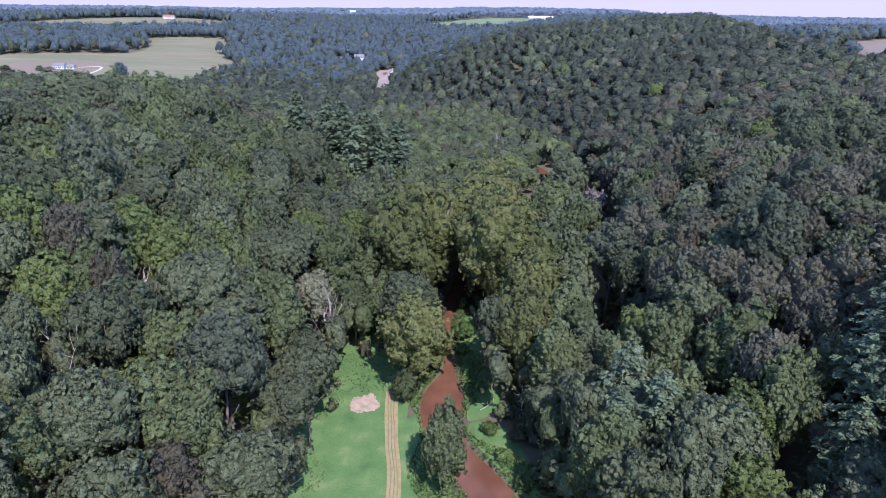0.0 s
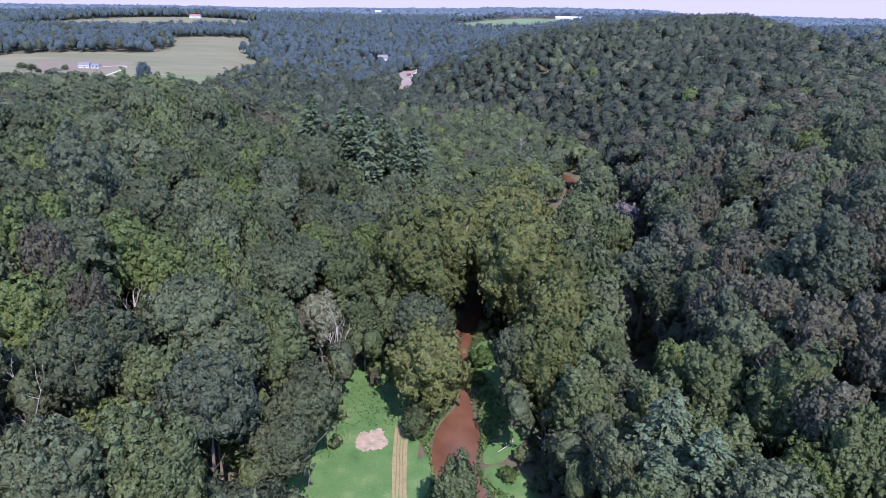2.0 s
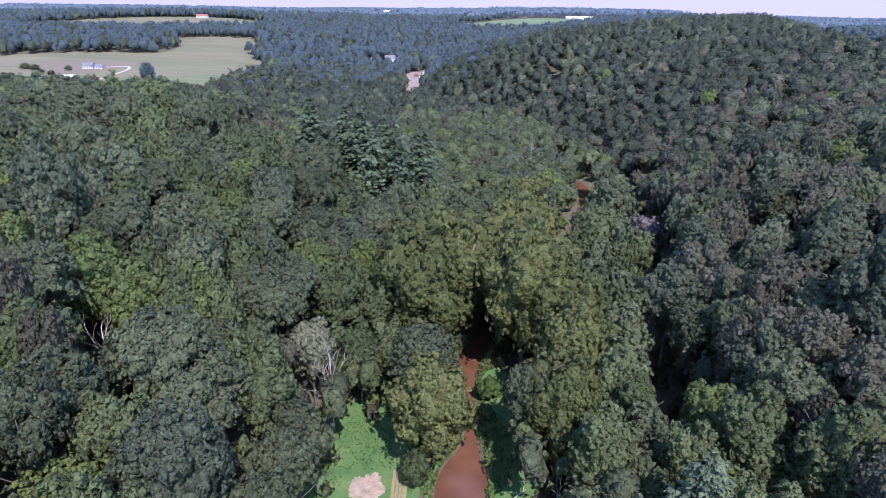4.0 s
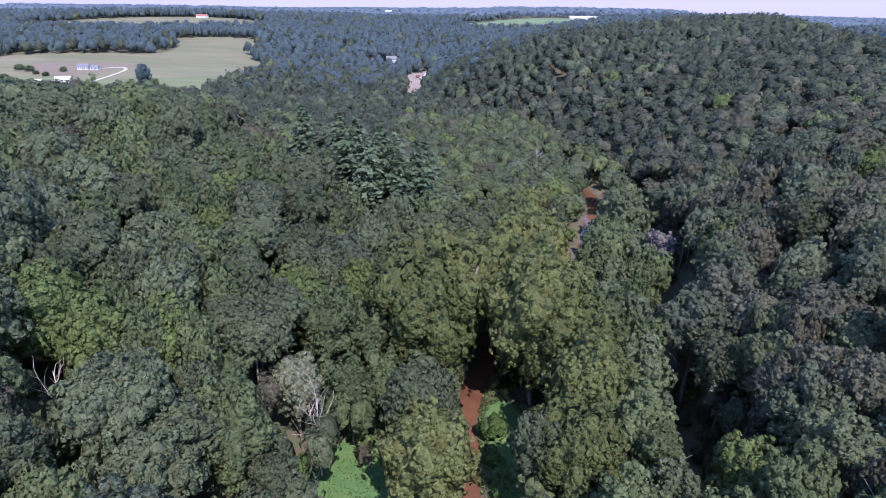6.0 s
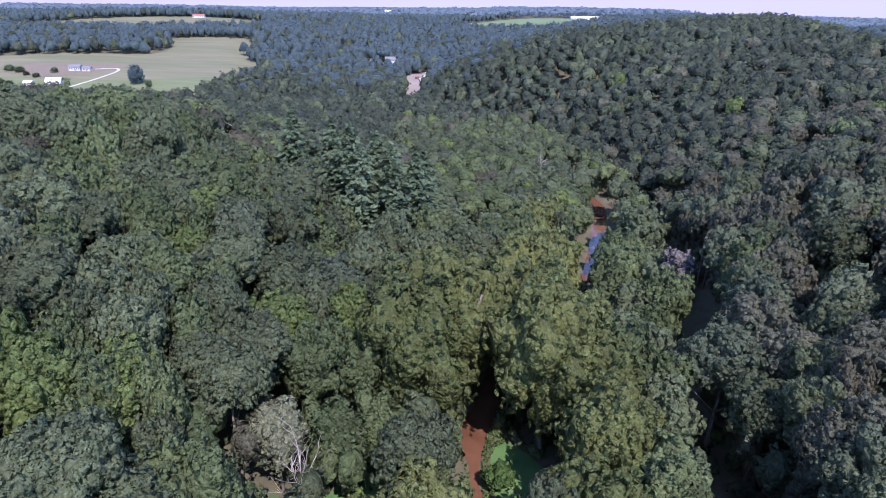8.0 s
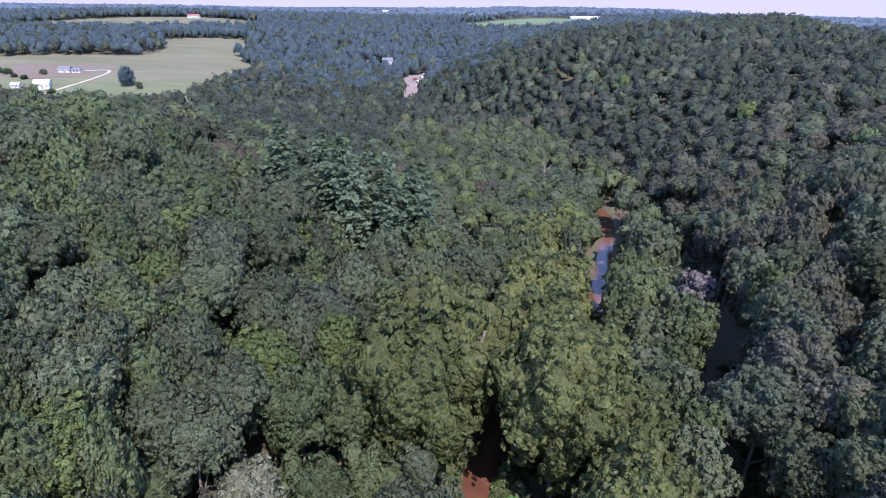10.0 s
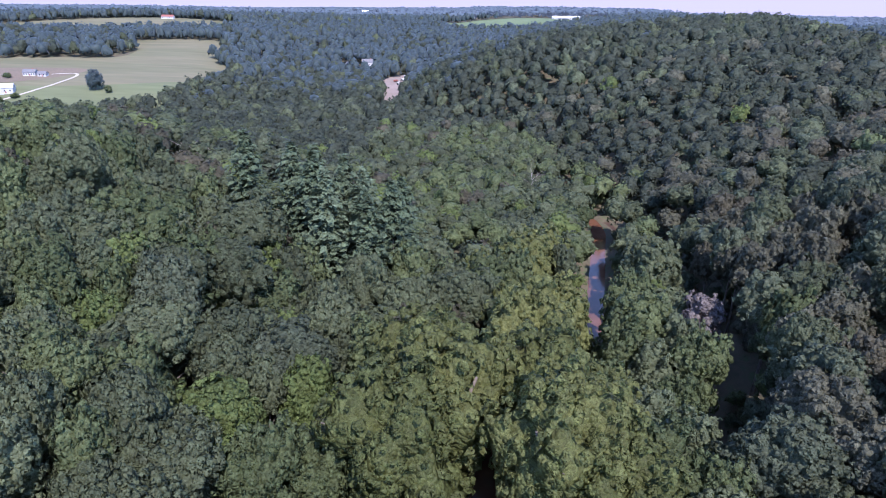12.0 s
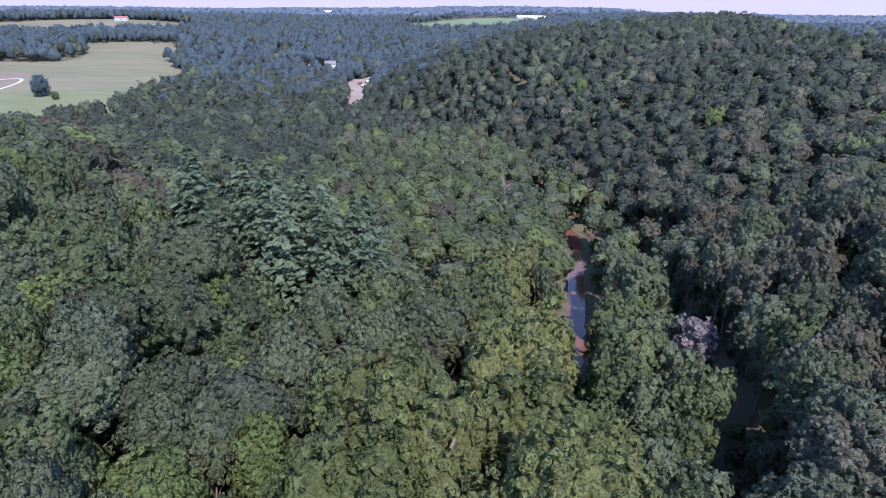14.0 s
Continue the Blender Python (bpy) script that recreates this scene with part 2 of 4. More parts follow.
# ---- the lie of the land ----
RIVER = [(34, -80, 10), (33, -20, 10), (30, 40, 10), (26, 70, 10), (18, 95, 10), (11, 110, 11), (4, 123, 9), (0.5, 135, 11.5), (1.2, 146, 12), (2.5, 157, 5.5), (3, 172, 3.5), (2, 185, 4.5),
         (2, 197, 8), (7, 212, 9), (10, 230, 9), (13, 245, 9), (26, 264, 9), (42, 281, 9), (51, 310, 7.5), (61.5, 356, 7.5), (68, 388, 7.5), (65, 410, 7), (52, 428, 8), (30, 440, 8)]
CHANNEL = [(72, -80, 4), (70, 0, 4), (66, 60, 4), (62, 100, 4), (58, 130, 5), (52, 157, 7), (50, 172, 6), (53, 200, 4.5), (62, 225, 4), (68, 245, 4), (71, 265, 4), (75, 295, 4), (80, 330, 4), (81, 365, 4), (75, 400, 4)]


def smooth_line(points, step=2.0):
    """Points along a curve through the given ones, by Catmull-Rom."""
    p = np.array([points[0], *points, points[-1]], float)
    out = []
    for k in range(1, len(p) - 2):
        a, b, c, d = p[k - 1], p[k], p[k + 1], p[k + 2]
        m = max(2, int(np.hypot(*(c - b)[:2]) / step))
        for u in np.arange(m) / m:
            out.append(0.5 * (2 * b + (c - a) * u + (2 * a - 5 * b + 4 * c - d) * u * u + (3 * b - a - 3 * c + d) * u ** 3))
    out.append(p[-1])
    return np.array(out)


RIVER_LINE, CHANNEL_LINE = smooth_line(RIVER), smooth_line(CHANNEL)


def beyond(x, y, line):
    """How far x, y lie outside the bank of a watercourse (inside: minus)."""
    x, y = np.atleast_1d(x).astype(float), np.atleast_1d(y).astype(float)
    best = np.full(x.shape, 1e9)
    near = (y < 470) & (y > 20) & (np.abs(x) < 130)
    if near.any():
        q = np.hypot(x[near][:, None] - line[None, :, 0], y[near][:, None] - line[None, :, 1]) - line[None, :, 2] / 2
        best[near] = q.min(axis=1)
    return best


def step(v, a, b):
    u = np.clip((v - a) / (b - a), 0, 1)
    return u * u * (3 - 2 * u)


FOOT_Y = [-400, 0, 120, 200, 260, 330, 400, 500, 570, 667, 740, 900, 1200]
FOOT_X = [104, 76, 60, 58, 70, 83, 88, 66, 40, -42, -60, -60, 0]


# swells of the upland: x, y, rise, half width, half depth
KNOLLS = [(260, 1590, 5, 330, 150), (-680, 1400, 14, 320, 110), (-280, 2190, 10, 260, 150), (-136, 990, 10, 60, 60)]


def height(x, y):
    """The ground's height at x, y: the valley floor, the wooded slopes on both its sides and the far upland."""
    x, y = np.asarray(x, float), np.asarray(y, float)
    d = np.maximum(0, x - np.interp(y, FOOT_Y, FOOT_X))
    top = 60 + 18 * step(y, 250, 560) - 14 * step(y, 700, 1000)
    s = (x - 239) - 0.25 * (y - 611)
    cap = 78 - 39 * step(s, 5, 125) + 20 * step(s, 140, 215) - 16 * step(y, 950, 1300)
    right = np.minimum(top * (1 - np.exp(-d / 105)), cap)
    e = np.maximum(0, -30 - x)
    e = e * e / (e + 12)
    left = 50 * (1 - np.exp(-e / 64)) * (1 - 0.93 * step(y, 310, 535))
    back = (1 - 0.28 * step(x, 150, 620) - 0.42 * step(x / np.maximum(y, 1), 0.1, 0.65)) * (44 * step(y, 620, 1250) + 16 * step(y, 1300, 1500)) + 11 * step(-x, 180, 330) * step(y, 670, 790) * (1 - step(y, 1060, 1180))
    back = back - 10 * np.exp(-((x + 130) / 120) ** 2 - ((y - 950) / 160) ** 2)
    z = np.maximum(right, back) + 0.15 * np.minimum(right, back) + left * (1 - step(y, 560, 700))
    roll = 2.5 * np.sin(x / 210 + 1.3) * np.sin(y / 260 + 0.4) + 1.6 * np.sin(x / 71) * np.sin(y / 83 + 1)
    z = z + 5.5 * np.sin(x / 120 + 0.5) * np.sin(y / 135 + 1.1) * step(y, 850, 980) * (1 - step(y, 1250, 1350)) * (1 - step(np.abs(x - 20), 260, 420))
    far = 5 * np.sin(x / 520 + 0.7) * np.sin(y / 610 + 2.0) + 3 * np.sin(x / 233 + y / 390)
    for a, b, up, wide, deep in KNOLLS:
        z = z + up * np.exp(-((x - a) / wide) ** 2 - ((y - b) / deep) ** 2)
    z = z - 14 * np.exp(-((y - 590) / 80) ** 2) * step(-x, 130, 280)
    return z + roll * step(np.hypot(x - 10, (y - 200) * 0.5), 110, 420) + far * step(y, 1500, 2300)


def ground_height(x, y):
    """The height with the beds of the creek and its side channel cut in."""
    z = height(x, y)
    shape = np.shape(z)
    a = np.minimum(beyond(np.ravel(x), np.ravel(y), RIVER_LINE), beyond(np.ravel(x), np.ravel(y), CHANNEL_LINE)).reshape(shape)
    return z - 2.0 * (1 - step(a, -2.2, 1.2))


def axis(low, high, fine_low, fine_high, fine, growth, most):
    mid = list(np.arange(fine_low, fine_high + 0.01, fine))
    s, v = fine, fine_high
    while v < high:
        s = min(s * growth, most)
        v += s
        mid.append(v)
    s, v = fine, fine_low
    while v > low:
        s = min(s * growth, most)
        v -= s
        mid.insert(0, v)
    return np.array(mid)


def link_mesh(name, verts, faces, material, parent=None, label="", smooth=False):
    me = bpy.data.meshes.new(name)
    me.from_pydata([tuple(v) for v in verts], [], [tuple(int(i) for i in f) for f in faces])
    if smooth:
        me.polygons.foreach_set("use_smooth", [True] * len(me.polygons))
    for m in material if isinstance(material, (list, tuple)) else [material]:
        me.materials.append(m)
    ob = new(name, me)
    if parent:
        ob.parent = parent
    if label:
        ob["label"] = label
    return ob


def grid_sheet(name, X, Y, Z, material):
    ny, nx = X.shape
    k = np.arange(ny * nx).reshape(ny, nx)
    faces = np.stack([k[:-1, :-1], k[:-1, 1:], k[1:, 1:], k[1:, :-1]], -1).reshape(-1, 4)
    return link_mesh(name, np.stack([X, Y, Z], -1).reshape(-1, 3), faces, material, smooth=True)


gx = axis(-4700, 4700, -60, 100, 2.0, 1.10, 160)
gy = axis(-1500, 4700, 70, 420, 2.0, 1.08, 120)
GX, GY = np.meshgrid(gx, gy)
ground = grid_sheet("ground", GX, GY, ground_height(GX, GY), M_FLOOR)
tagged(ground, "shaded brown forest floor over rolling valley land", "ground", kind="structure")


def ribbon(name, line, level, material, wider=0.0):
    t = np.gradient(line[:, :2], axis=0)
    t /= np.linalg.norm(t, axis=1)[:, None]
    nrm = np.stack([t[:, 1], -t[:, 0]], 1)
    rows = []
    for s in (-1, -0.5, 0, 0.5, 1):
        rows.append(np.column_stack([line[:, :2] + nrm * s * (line[:, 2:3] / 2 + wider), np.full(len(line), level)]))
    P = np.stack(rows, 1)
    n, m = len(line), 5
    k = np.arange(n * m).reshape(n, m)
    f = np.stack([k[:-1, :-1], k[:-1, 1:], k[1:, 1:], k[1:, :-1]], -1).reshape(-1, 4)
    return link_mesh(name, P.reshape(-1, 3), f, material, smooth=True)


tagged(ribbon("water_creek", RIVER_LINE, -0.95, M_WATER, 0.3), "reddish-brown muddy creek winding through the woods", "creek", kind="structure")
tagged(ribbon("channel_bed", CHANNEL_LINE, -0.96, M_SHADED_BED, 0.2), "muddy side channel at the foot of the hill, coloured dark for shade", "creek", kind="structure")


def inside(x, y, poly):
    x, y = np.asarray(x, float), np.asarray(y, float)
    p = np.array(poly, float)
    hit = np.zeros(x.shape, bool)
    for (x0, y0), (x1, y1) in zip(p, np.roll(p, -1, axis=0)):
        if y0 == y1:
            continue
        c = ((y0 > y) != (y1 > y)) & (x < (x1 - x0) * (y - y0) / (y1 - y0) + x0)
        hit ^= c
    return hit


def draped(name, poly, material, lift, cell, rough_edge=0.0, grow=1.0):
    """A sheet of ground cover inside an outline, laid on the land; its cells are cut at the outline."""
    mid = np.mean(np.array(poly, float), axis=0)
    poly = [tuple(mid + (np.array(q) - mid) * grow) for q in poly]
    p = smooth_line([(*q, 0) for q in (*poly, poly[0])], max(cell * 0.7, 0.5))[:, :2]
    if rough_edge:
        for k in range(len(p)):
            v = noise.noise_vector(Vector((p[k][0] * 0.55, p[k][1] * 0.55, 3.0)))
            p[k] += np.array([v.x, v.y]) * rough_edge
    bm = bmesh.new()
    bm.faces.new([bm.verts.new((q[0], q[1], 0)) for q in p[:-1]])
    for ax in (0, 1):
        for c in np.arange(p[:, ax].min() + cell, p[:, ax].max(), cell):
            co, no = [0, 0, 0], [0, 0, 0]
            co[ax], no[ax] = c, 1
            bmesh.ops.bisect_plane(bm, geom=bm.verts[:] + bm.edges[:] + bm.faces[:], plane_co=co, plane_no=no)
    v = np.array([q.co[:2] for q in bm.verts])
    z = ground_height(v[:, 0], v[:, 1])
    for q, h in zip(bm.verts, z):
        q.co.z = h + lift
    bmesh.ops.recalc_face_normals(bm, faces=bm.faces[:])
    me = bpy.data.meshes.new(name)
    bm.to_mesh(me)
    bm.free()
    me.materials.append(material)
    return new(name, me)


MEADOW = [(-36, -80), (-33, 70), (-31, 106), (-32, 118), (-29, 128), (-28, 148), (-30, 163), (-20, 166), (-12, 160), (-8, 148), (-7.2, 134), (-4, 125), (0, 116), (6, 106), (12, 90), (16, 70), (22, -80)]
ISLE = [(7.4, 144), (7.2, 156), (6.8, 172), (5.8, 186), (10, 192), (18, 184), (22, 170), (21, 152), (15, 138), (8, 134)]
KEEP = [(-9, 96), (24, 96), (22, 130), (13, 134), (13, 148), (19, 160), (18, 188), (10, 194), (-2, 190), (-5, 160), (-9, 150)]
SPIT = [(10.5, 122.5), (7.5, 128), (9, 133), (16, 132), (21, 122), (23, 110), (24, 96), (22.5, 100), (17.8, 110)]
TURF = [(-42, -80), (-40, 66), (-38, 106), (-38, 120), (-35, 130), (-34, 148), (-36, 166), (-30, 172), (-25, 190), (-24, 204), (-16, 204), (-15, 188), (-14, 172), (-3, 164), (-3.5, 152), (-5.6, 146), (-5.6, 134), (-2, 126), (0, 120), (6, 111), (12, 93), (20, 66), (26, -80)]
tagged(draped("meadow", TURF, M_MEADOW, 0.05, 3), "bright green mown grass clearing beside the creek", "meadow", kind="structure")
tagged(draped("grass_bank", ISLE, M_MEADOW, 0.05, 2, 0.6), "bright green grassy bank inside the creek bend", "grass bank", kind="structure")
tagged(draped("grass_bank", SPIT, M_MEADOW, 0.05, 2, 0.6), "weedy green bank sloping to the muddy creek", "grass bank", kind="structure")
PATCH_X, PATCH_Y = -20.6, 140.6
PV, PF = [(PATCH_X, PATCH_Y, 0.14)], []
for k in range(96):
    a = 6.28318 * k / 96
    reach = 3.9 * (1 + 0.30 * noise.noise(Vector((math.cos(a) * 1.3, math.sin(a) * 1.3, 4.0))) + 0.22 * noise.noise(Vector((math.cos(a) * 5, math.sin(a) * 5, 9.0))) + 0.12 * noise.noise(Vector((math.cos(a) * 14, math.sin(a) * 14, 2.0))))
    for ring, rise in ((0.55, 0.13), (1.0, 0.068)):
        PV.append((PATCH_X + math.cos(a) * reach * ring, PATCH_Y + math.sin(a) * reach * ring * 1.08, rise))
    b = (k + 1) % 96
    PF += [(0, 1 + 2 * k, 1 + 2 * b), (1 + 2 * k, 2 + 2 * k, 2 + 2 * b, 1 + 2 * b)]
tagged(link_mesh("bare_patch", PV, PF, M_SOIL, smooth=True), "ragged patch of bare pinkish soil in the grass", "bare soil", kind="structure")
LANE = [(-12, -80, 3.3), (-11, 0, 3.3), (-10.5, 60, 3.3), (-10, 106, 3.3), (-11.8, 125, 3.3), (-12.8, 136, 3.5), (-13.4, 147, 3.4)]
lane_line = smooth_line(LANE, 1.0)
lane = ribbon("lane", lane_line, 0.10, M_LANE)
for side in (-0.8, 0.0, 0.75):
    rut_line = lane_line.copy()
    rut_line[:, 0] += side + 0.1 * np.sin(rut_line[:, 1] * 0.35 + side)
    rut_line[:, 2] = 0.3 if side else 0.25
    rut = ribbon("wheel_rut" if side else "grass_strip", rut_line, 0.112, M_RUT if side else M_DRY)
    rut.parent = lane
tagged(lane, "straight tan farm lane with worn wheel ruts", "lane", kind="structure")

# ---- fields of the far land ----
FIELD = [(-720, 850), (-560, 905), (-455, 915), (-440, 960), (-480, 1050), (-430, 1066), (-350, 1050), (-330, 1000), (-325, 935), (-270, 850), (-262, 790), (-300, 700), (-350, 655), (-430, 645), (-520, 660), (-640, 690)]
tagged(draped("hay_field", FIELD, M_HAY, 0.5, 14, grow=1.06), "mown hay field in pale gold and green bands", "field", kind="structure")
STRIP = [(-268, 785), (-300, 702), (-350, 658), (-430, 648), (-520, 663), (-640, 693), (-640, 772), (-520, 762), (-430, 766), (-360, 782), (-305, 800)]
tagged(draped("clover_strip", STRIP, M_CLOVER, 0.58, 14), "greener unmown strip along the hay field edge", "field", kind="structure")
DIRT = [(-77, 680), (-82, 790), (-100, 870), (-92, 915), (-72, 930), (-58, 915), (-62, 870), (-60, 800), (-62, 680)]
tagged(draped("dirt_yard", DIRT, M_DIRT, 0.5, 10, grow=1.06), "pinkish bare dirt yard in a gap of the woods", "yard", kind="structure")
TILLED = [(-560, 838), (-480, 850), (-440, 845), (-455, 800), (-500, 770), (-560, 790)]
tagged(draped("tilled_field", TILLED, M_TILLED, 0.62, 14), "brown tilled strip beside the farmhouse drive", "field", kind="structure")
UPLAND = [(-100, 1490), (60, 1590), (300, 1620), (470, 1590), (460, 1500), (330, 1400), (160, 1360), (0, 1370)]
tagged(draped("upland_field", UPLAND, M_GREENFIELD, 0.6, 25, grow=1.06), "pale green upland field in front of dark woods", "field", kind="structure")
FARLEFT = [(-960, 1330), (-820, 1400), (-690, 1425), (-560, 1430), (-440, 1390), (-450, 1300), (-600, 1230), (-760, 1210), (-900, 1230)]
tagged(draped("stubble_field", FARLEFT, M_HAY, 0.6, 30, grow=1.06), "pale stubble field on a far ridge", "field", kind="structure")
EASTFIELD = [(402, 622), (430, 668), (490, 790), (560, 890), (680, 960), (900, 900), (800, 640), (520, 570)]
tagged(draped("ploughed_field", EASTFIELD, M_TILLED, 0.6, 20, grow=1.06), "reddish-brown ploughed field beyond the hill", "field", kind="structure")
FARMID = [(-420, 2050), (-300, 2160), (-120, 2140), (-160, 2030)]
tagged(draped("pale_field", FARMID, M_GREENFIELD, 0.6, 30, grow=1.06), "pale field around white farm buildings far away", "field", kind="structure")
YARD = [(-160, 948), (-162, 982), (-114, 984), (-112, 948)]
REACH = [(29, 222), (37, 222), (53, 284), (56, 300), (40, 290)]
GLADE = [(-24, 166), (-24, 186), (-24, 203), (-15, 203), (-16, 185), (-14, 166)]
OPEN = [MEADOW, KEEP, REACH, GLADE, YARD, FIELD, DIRT, UPLAND, FARLEFT, EASTFIELD, FARMID]


def blocked(x, y, room=0.0):
    """Where no tree can stand."""
    x, y = np.atleast_1d(x).astype(float), np.atleast_1d(y).astype(float)
    no = np.zeros(x.shape, bool)
    for poly in OPEN:
        no |= inside(x, y, poly)
    no |= beyond(x, y, RIVER_LINE) < np.where(y > 268, 3.0, 2.0) + room
    no |= beyond(x, y, CHANNEL_LINE) < np.where(y > 262, 2.6, 3.6) + room
    return no


# ---- trees ----


def unit(v):
    return v / np.maximum(1e-9, np.linalg.norm(v, axis=-1, keepdims=True))


def cards(C, N, S, rng):
    """A small folded leaf spray of four points at each place C, facing N, of size S."""
    u = unit(np.cross(N, rng.normal(size=C.shape)))
    v = np.cross(N, u)
    s = S[:, None]
    a, b = 0.75 + 0.5 * rng.random((len(C), 1)), 0.55 + 0.4 * rng.random((len(C), 1))
    P = np.stack([C + u * s * a - N * s * 0.22, C + v * s * b, C - u * s * a - N * s * 0.22, C - v * s * b], 1)
    return P.reshape(-1, 3)


def puffs(C, N, S, sides, rng):
    """A small domed tuft of leaves at each place C, facing N, of size S: points and triangles."""
    u = unit(np.cross(N, rng.normal(size=C.shape)))
    v = np.cross(N, u)
    s = S[:, None]
    points = [C + N * s * rng.uniform(0.45, 0.8, (len(C), 1))]
    for k in range(sides):
        a = 6.28318 * k / sides
        reach = s * rng.uniform(0.72, 1.28, (len(C), 1))
        points.append(C + (u * math.cos(a) + v * math.sin(a)) * reach - N * s * rng.uniform(0.1, 0.5, (len(C), 1)))
    fan = np.array([(0, 1 + k, 1 + (k + 1) % sides) for k in range(sides)])
    F = (fan[None] + (np.arange(len(C)) * (sides + 1))[:, None, None]).reshape(-1, 3)
    return np.stack(points, 1).reshape(-1, 3), F


def ball(level):
    """The points and triangles of a unit sphere."""
    bm = bmesh.new()
    bmesh.ops.create_icosphere(bm, subdivisions=max(1, level), radius=1.0)
    P = np.array([q.co[:] for q in bm.verts])
    F = np.array([[q.index for q in f.verts] for f in bm.faces])
    bm.free()
    return unit(P), F


def lobed(U, L, r):
    """For directions U, how far the union of the lobes reaches, and the way that its surface faces there."""
    along = U @ np.swapaxes(L, -1, -2)
    inner = along ** 2 - (L ** 2).sum(-1)[..., None, :] + (r ** 2)[..., None, :]
    reach = np.where(inner > 0, along + np.sqrt(np.maximum(inner, 0)), 0.0)
    best = reach.argmax(-1)
    R = np.maximum(reach.max(-1), 0.42)
    C = np.take_along_axis(L, best[..., None], -2) if L.ndim == 3 else L[best]
    P = U * R[..., None]
    return R, unit(P - C)


def lobed_crown(rng, count, size, lobes, radius, low, high, level, sides):
    """A lumpy crown: rounded lobes, boughs standing on them, and domed leaf sprays over all."""
    k = np.arange(lobes) + 0.5
    zc = 1 - 1.5 * k / lobes
    ang = k * 2.39996 + rng.random() * 6
    ring = np.sqrt(np.maximum(0, 1 - zc ** 2))
    L = np.stack([ring * np.cos(ang), ring * np.sin(ang), zc], 1) * (0.52 + 0.20 * rng.random((lobes, 1))) + rng.normal(size=(lobes, 3)) * 0.07
    r = 0.26 + 0.12 * rng.random(lobes)
    mid, half = (low + high) / 2, (high - low) / 2
    grow, lift = np.array([radius, radius, half]), np.array([0, 0, mid])
    D = unit(rng.normal(size=(110, 3)) + np.array([0, 0, 0.35]))
    RD, _ = lobed(D, L, r)
    L2 = np.vstack([L, D * (RD * rng.uniform(0.84, 1.04, len(RD)))[:, None]])
    r2 = np.concatenate([r * 0.90, rng.uniform(0.10, 0.18, len(D))])
    U, tri = ball(level)
    R, _ = lobed(U, L2, r2)
    core = U * (R * rng.uniform(0.80, 0.90, len(R)))[:, None] * grow + lift
    tri = tri[U[tri][:, :, 2].mean(1) > -0.7]
    D = unit(rng.normal(size=(count * 2, 3)) + np.array([0, 0, 0.4]))
    D = D[D[:, 2] > -0.7][:count]
    RD, ND = lobed(D, L2, r2)
    P = D * (RD * rng.uniform(0.94, 1.02, len(D)))[:, None] * grow + lift
    N = unit(ND * 0.95 + rng.normal(size=ND.shape) * 0.2 + np.array([0, 0, 0.2]))
    V, F = puffs(P, N, size * (0.65 + 0.7 * rng.random(len(D))), sides, rng)
    return np.vstack([V, core]), [*F.tolist(), *(tri + len(V)).tolist()], len(F)


def pine_crown(rng, levels, radius, low, high, size, per=6):
    """Ragged tiers of drooping boughs round a straight stem."""
    C, N = [], []
    for k in range(levels):
        u = k / (levels - 1)
        z = low + (high - low) * u
        reach = radius * (1 - u ** 1.7) ** 0.75 * (0.7 + 0.5 * rng.random()) + 0.5
        for q in range(per):
            a = q * 6.2832 / per + rng.random() * 6.28
            out = reach * (0.55 + 0.6 * rng.random())
            lift = rng.normal() * 0.35
            for t in np.arange(0.2, 1.01, 0.16):
                side = rng.normal() * 0.2 * out
                C.append((math.cos(a) * out * t - math.sin(a) * side, math.sin(a) * out * t + math.cos(a) * side, z + lift - 0.12 * out * t + 0.25 * t * t + rng.normal() * 0.15))
                N.append((0.45 * math.cos(a), 0.45 * math.sin(a), 1))
    C, N = np.array(C), unit(np.array(N) + rng.normal(size=(len(C), 3)) * 0.22)
    V = cards(C, N, size * (0.7 + 0.6 * rng.random(len(C))), rng)
    return V, np.arange(len(V)).reshape(-1, 4).tolist()


def tube(points, radii, sides=6):
    """A tapered limb through the points."""
    V, F = [], []
    p = [Vector(q) for q in points]
    for k, (q, r) in enumerate(zip(p, radii)):
        way = (p[min(k + 1, len(p) - 1)] - p[max(k - 1, 0)]).normalized()
        side = way.cross(Vector((0.31, 0.87, 0.2))).normalized()
        up = way.cross(side)
        for s in range(sides):
            a = 6.28318 * s / sides
            V.append(tuple(q + (side * math.cos(a) + up * math.sin(a)) * r))
    for k in range(len(p) - 1):
        for s in range(sides):
            b = (s + 1) % sides
            F.append((k * sides + s, k * sides + b, (k + 1) * sides + b, (k + 1) * sides + s))
    F.append(tuple(range((len(p) - 1) * sides, len(p) * sides)))
    return V, F


def joined(pieces):
    V, F = [], []
    for v, f in pieces:
        n = len(V)
        V += list(v)
        F += [tuple(i + n for i in q) for q in f]
    return V, F


def bend(rng, start, way, length, wander, n=5):
    p, w, out = Vector(start), Vector(way).normalized(), [tuple(start)]
    for _ in range(n - 1):
        w = (w + Vector(rng.normal(size=3)) * wander).normalized()
        p = p + w * (length / (n - 1))
        out.append(tuple(p))
    return out


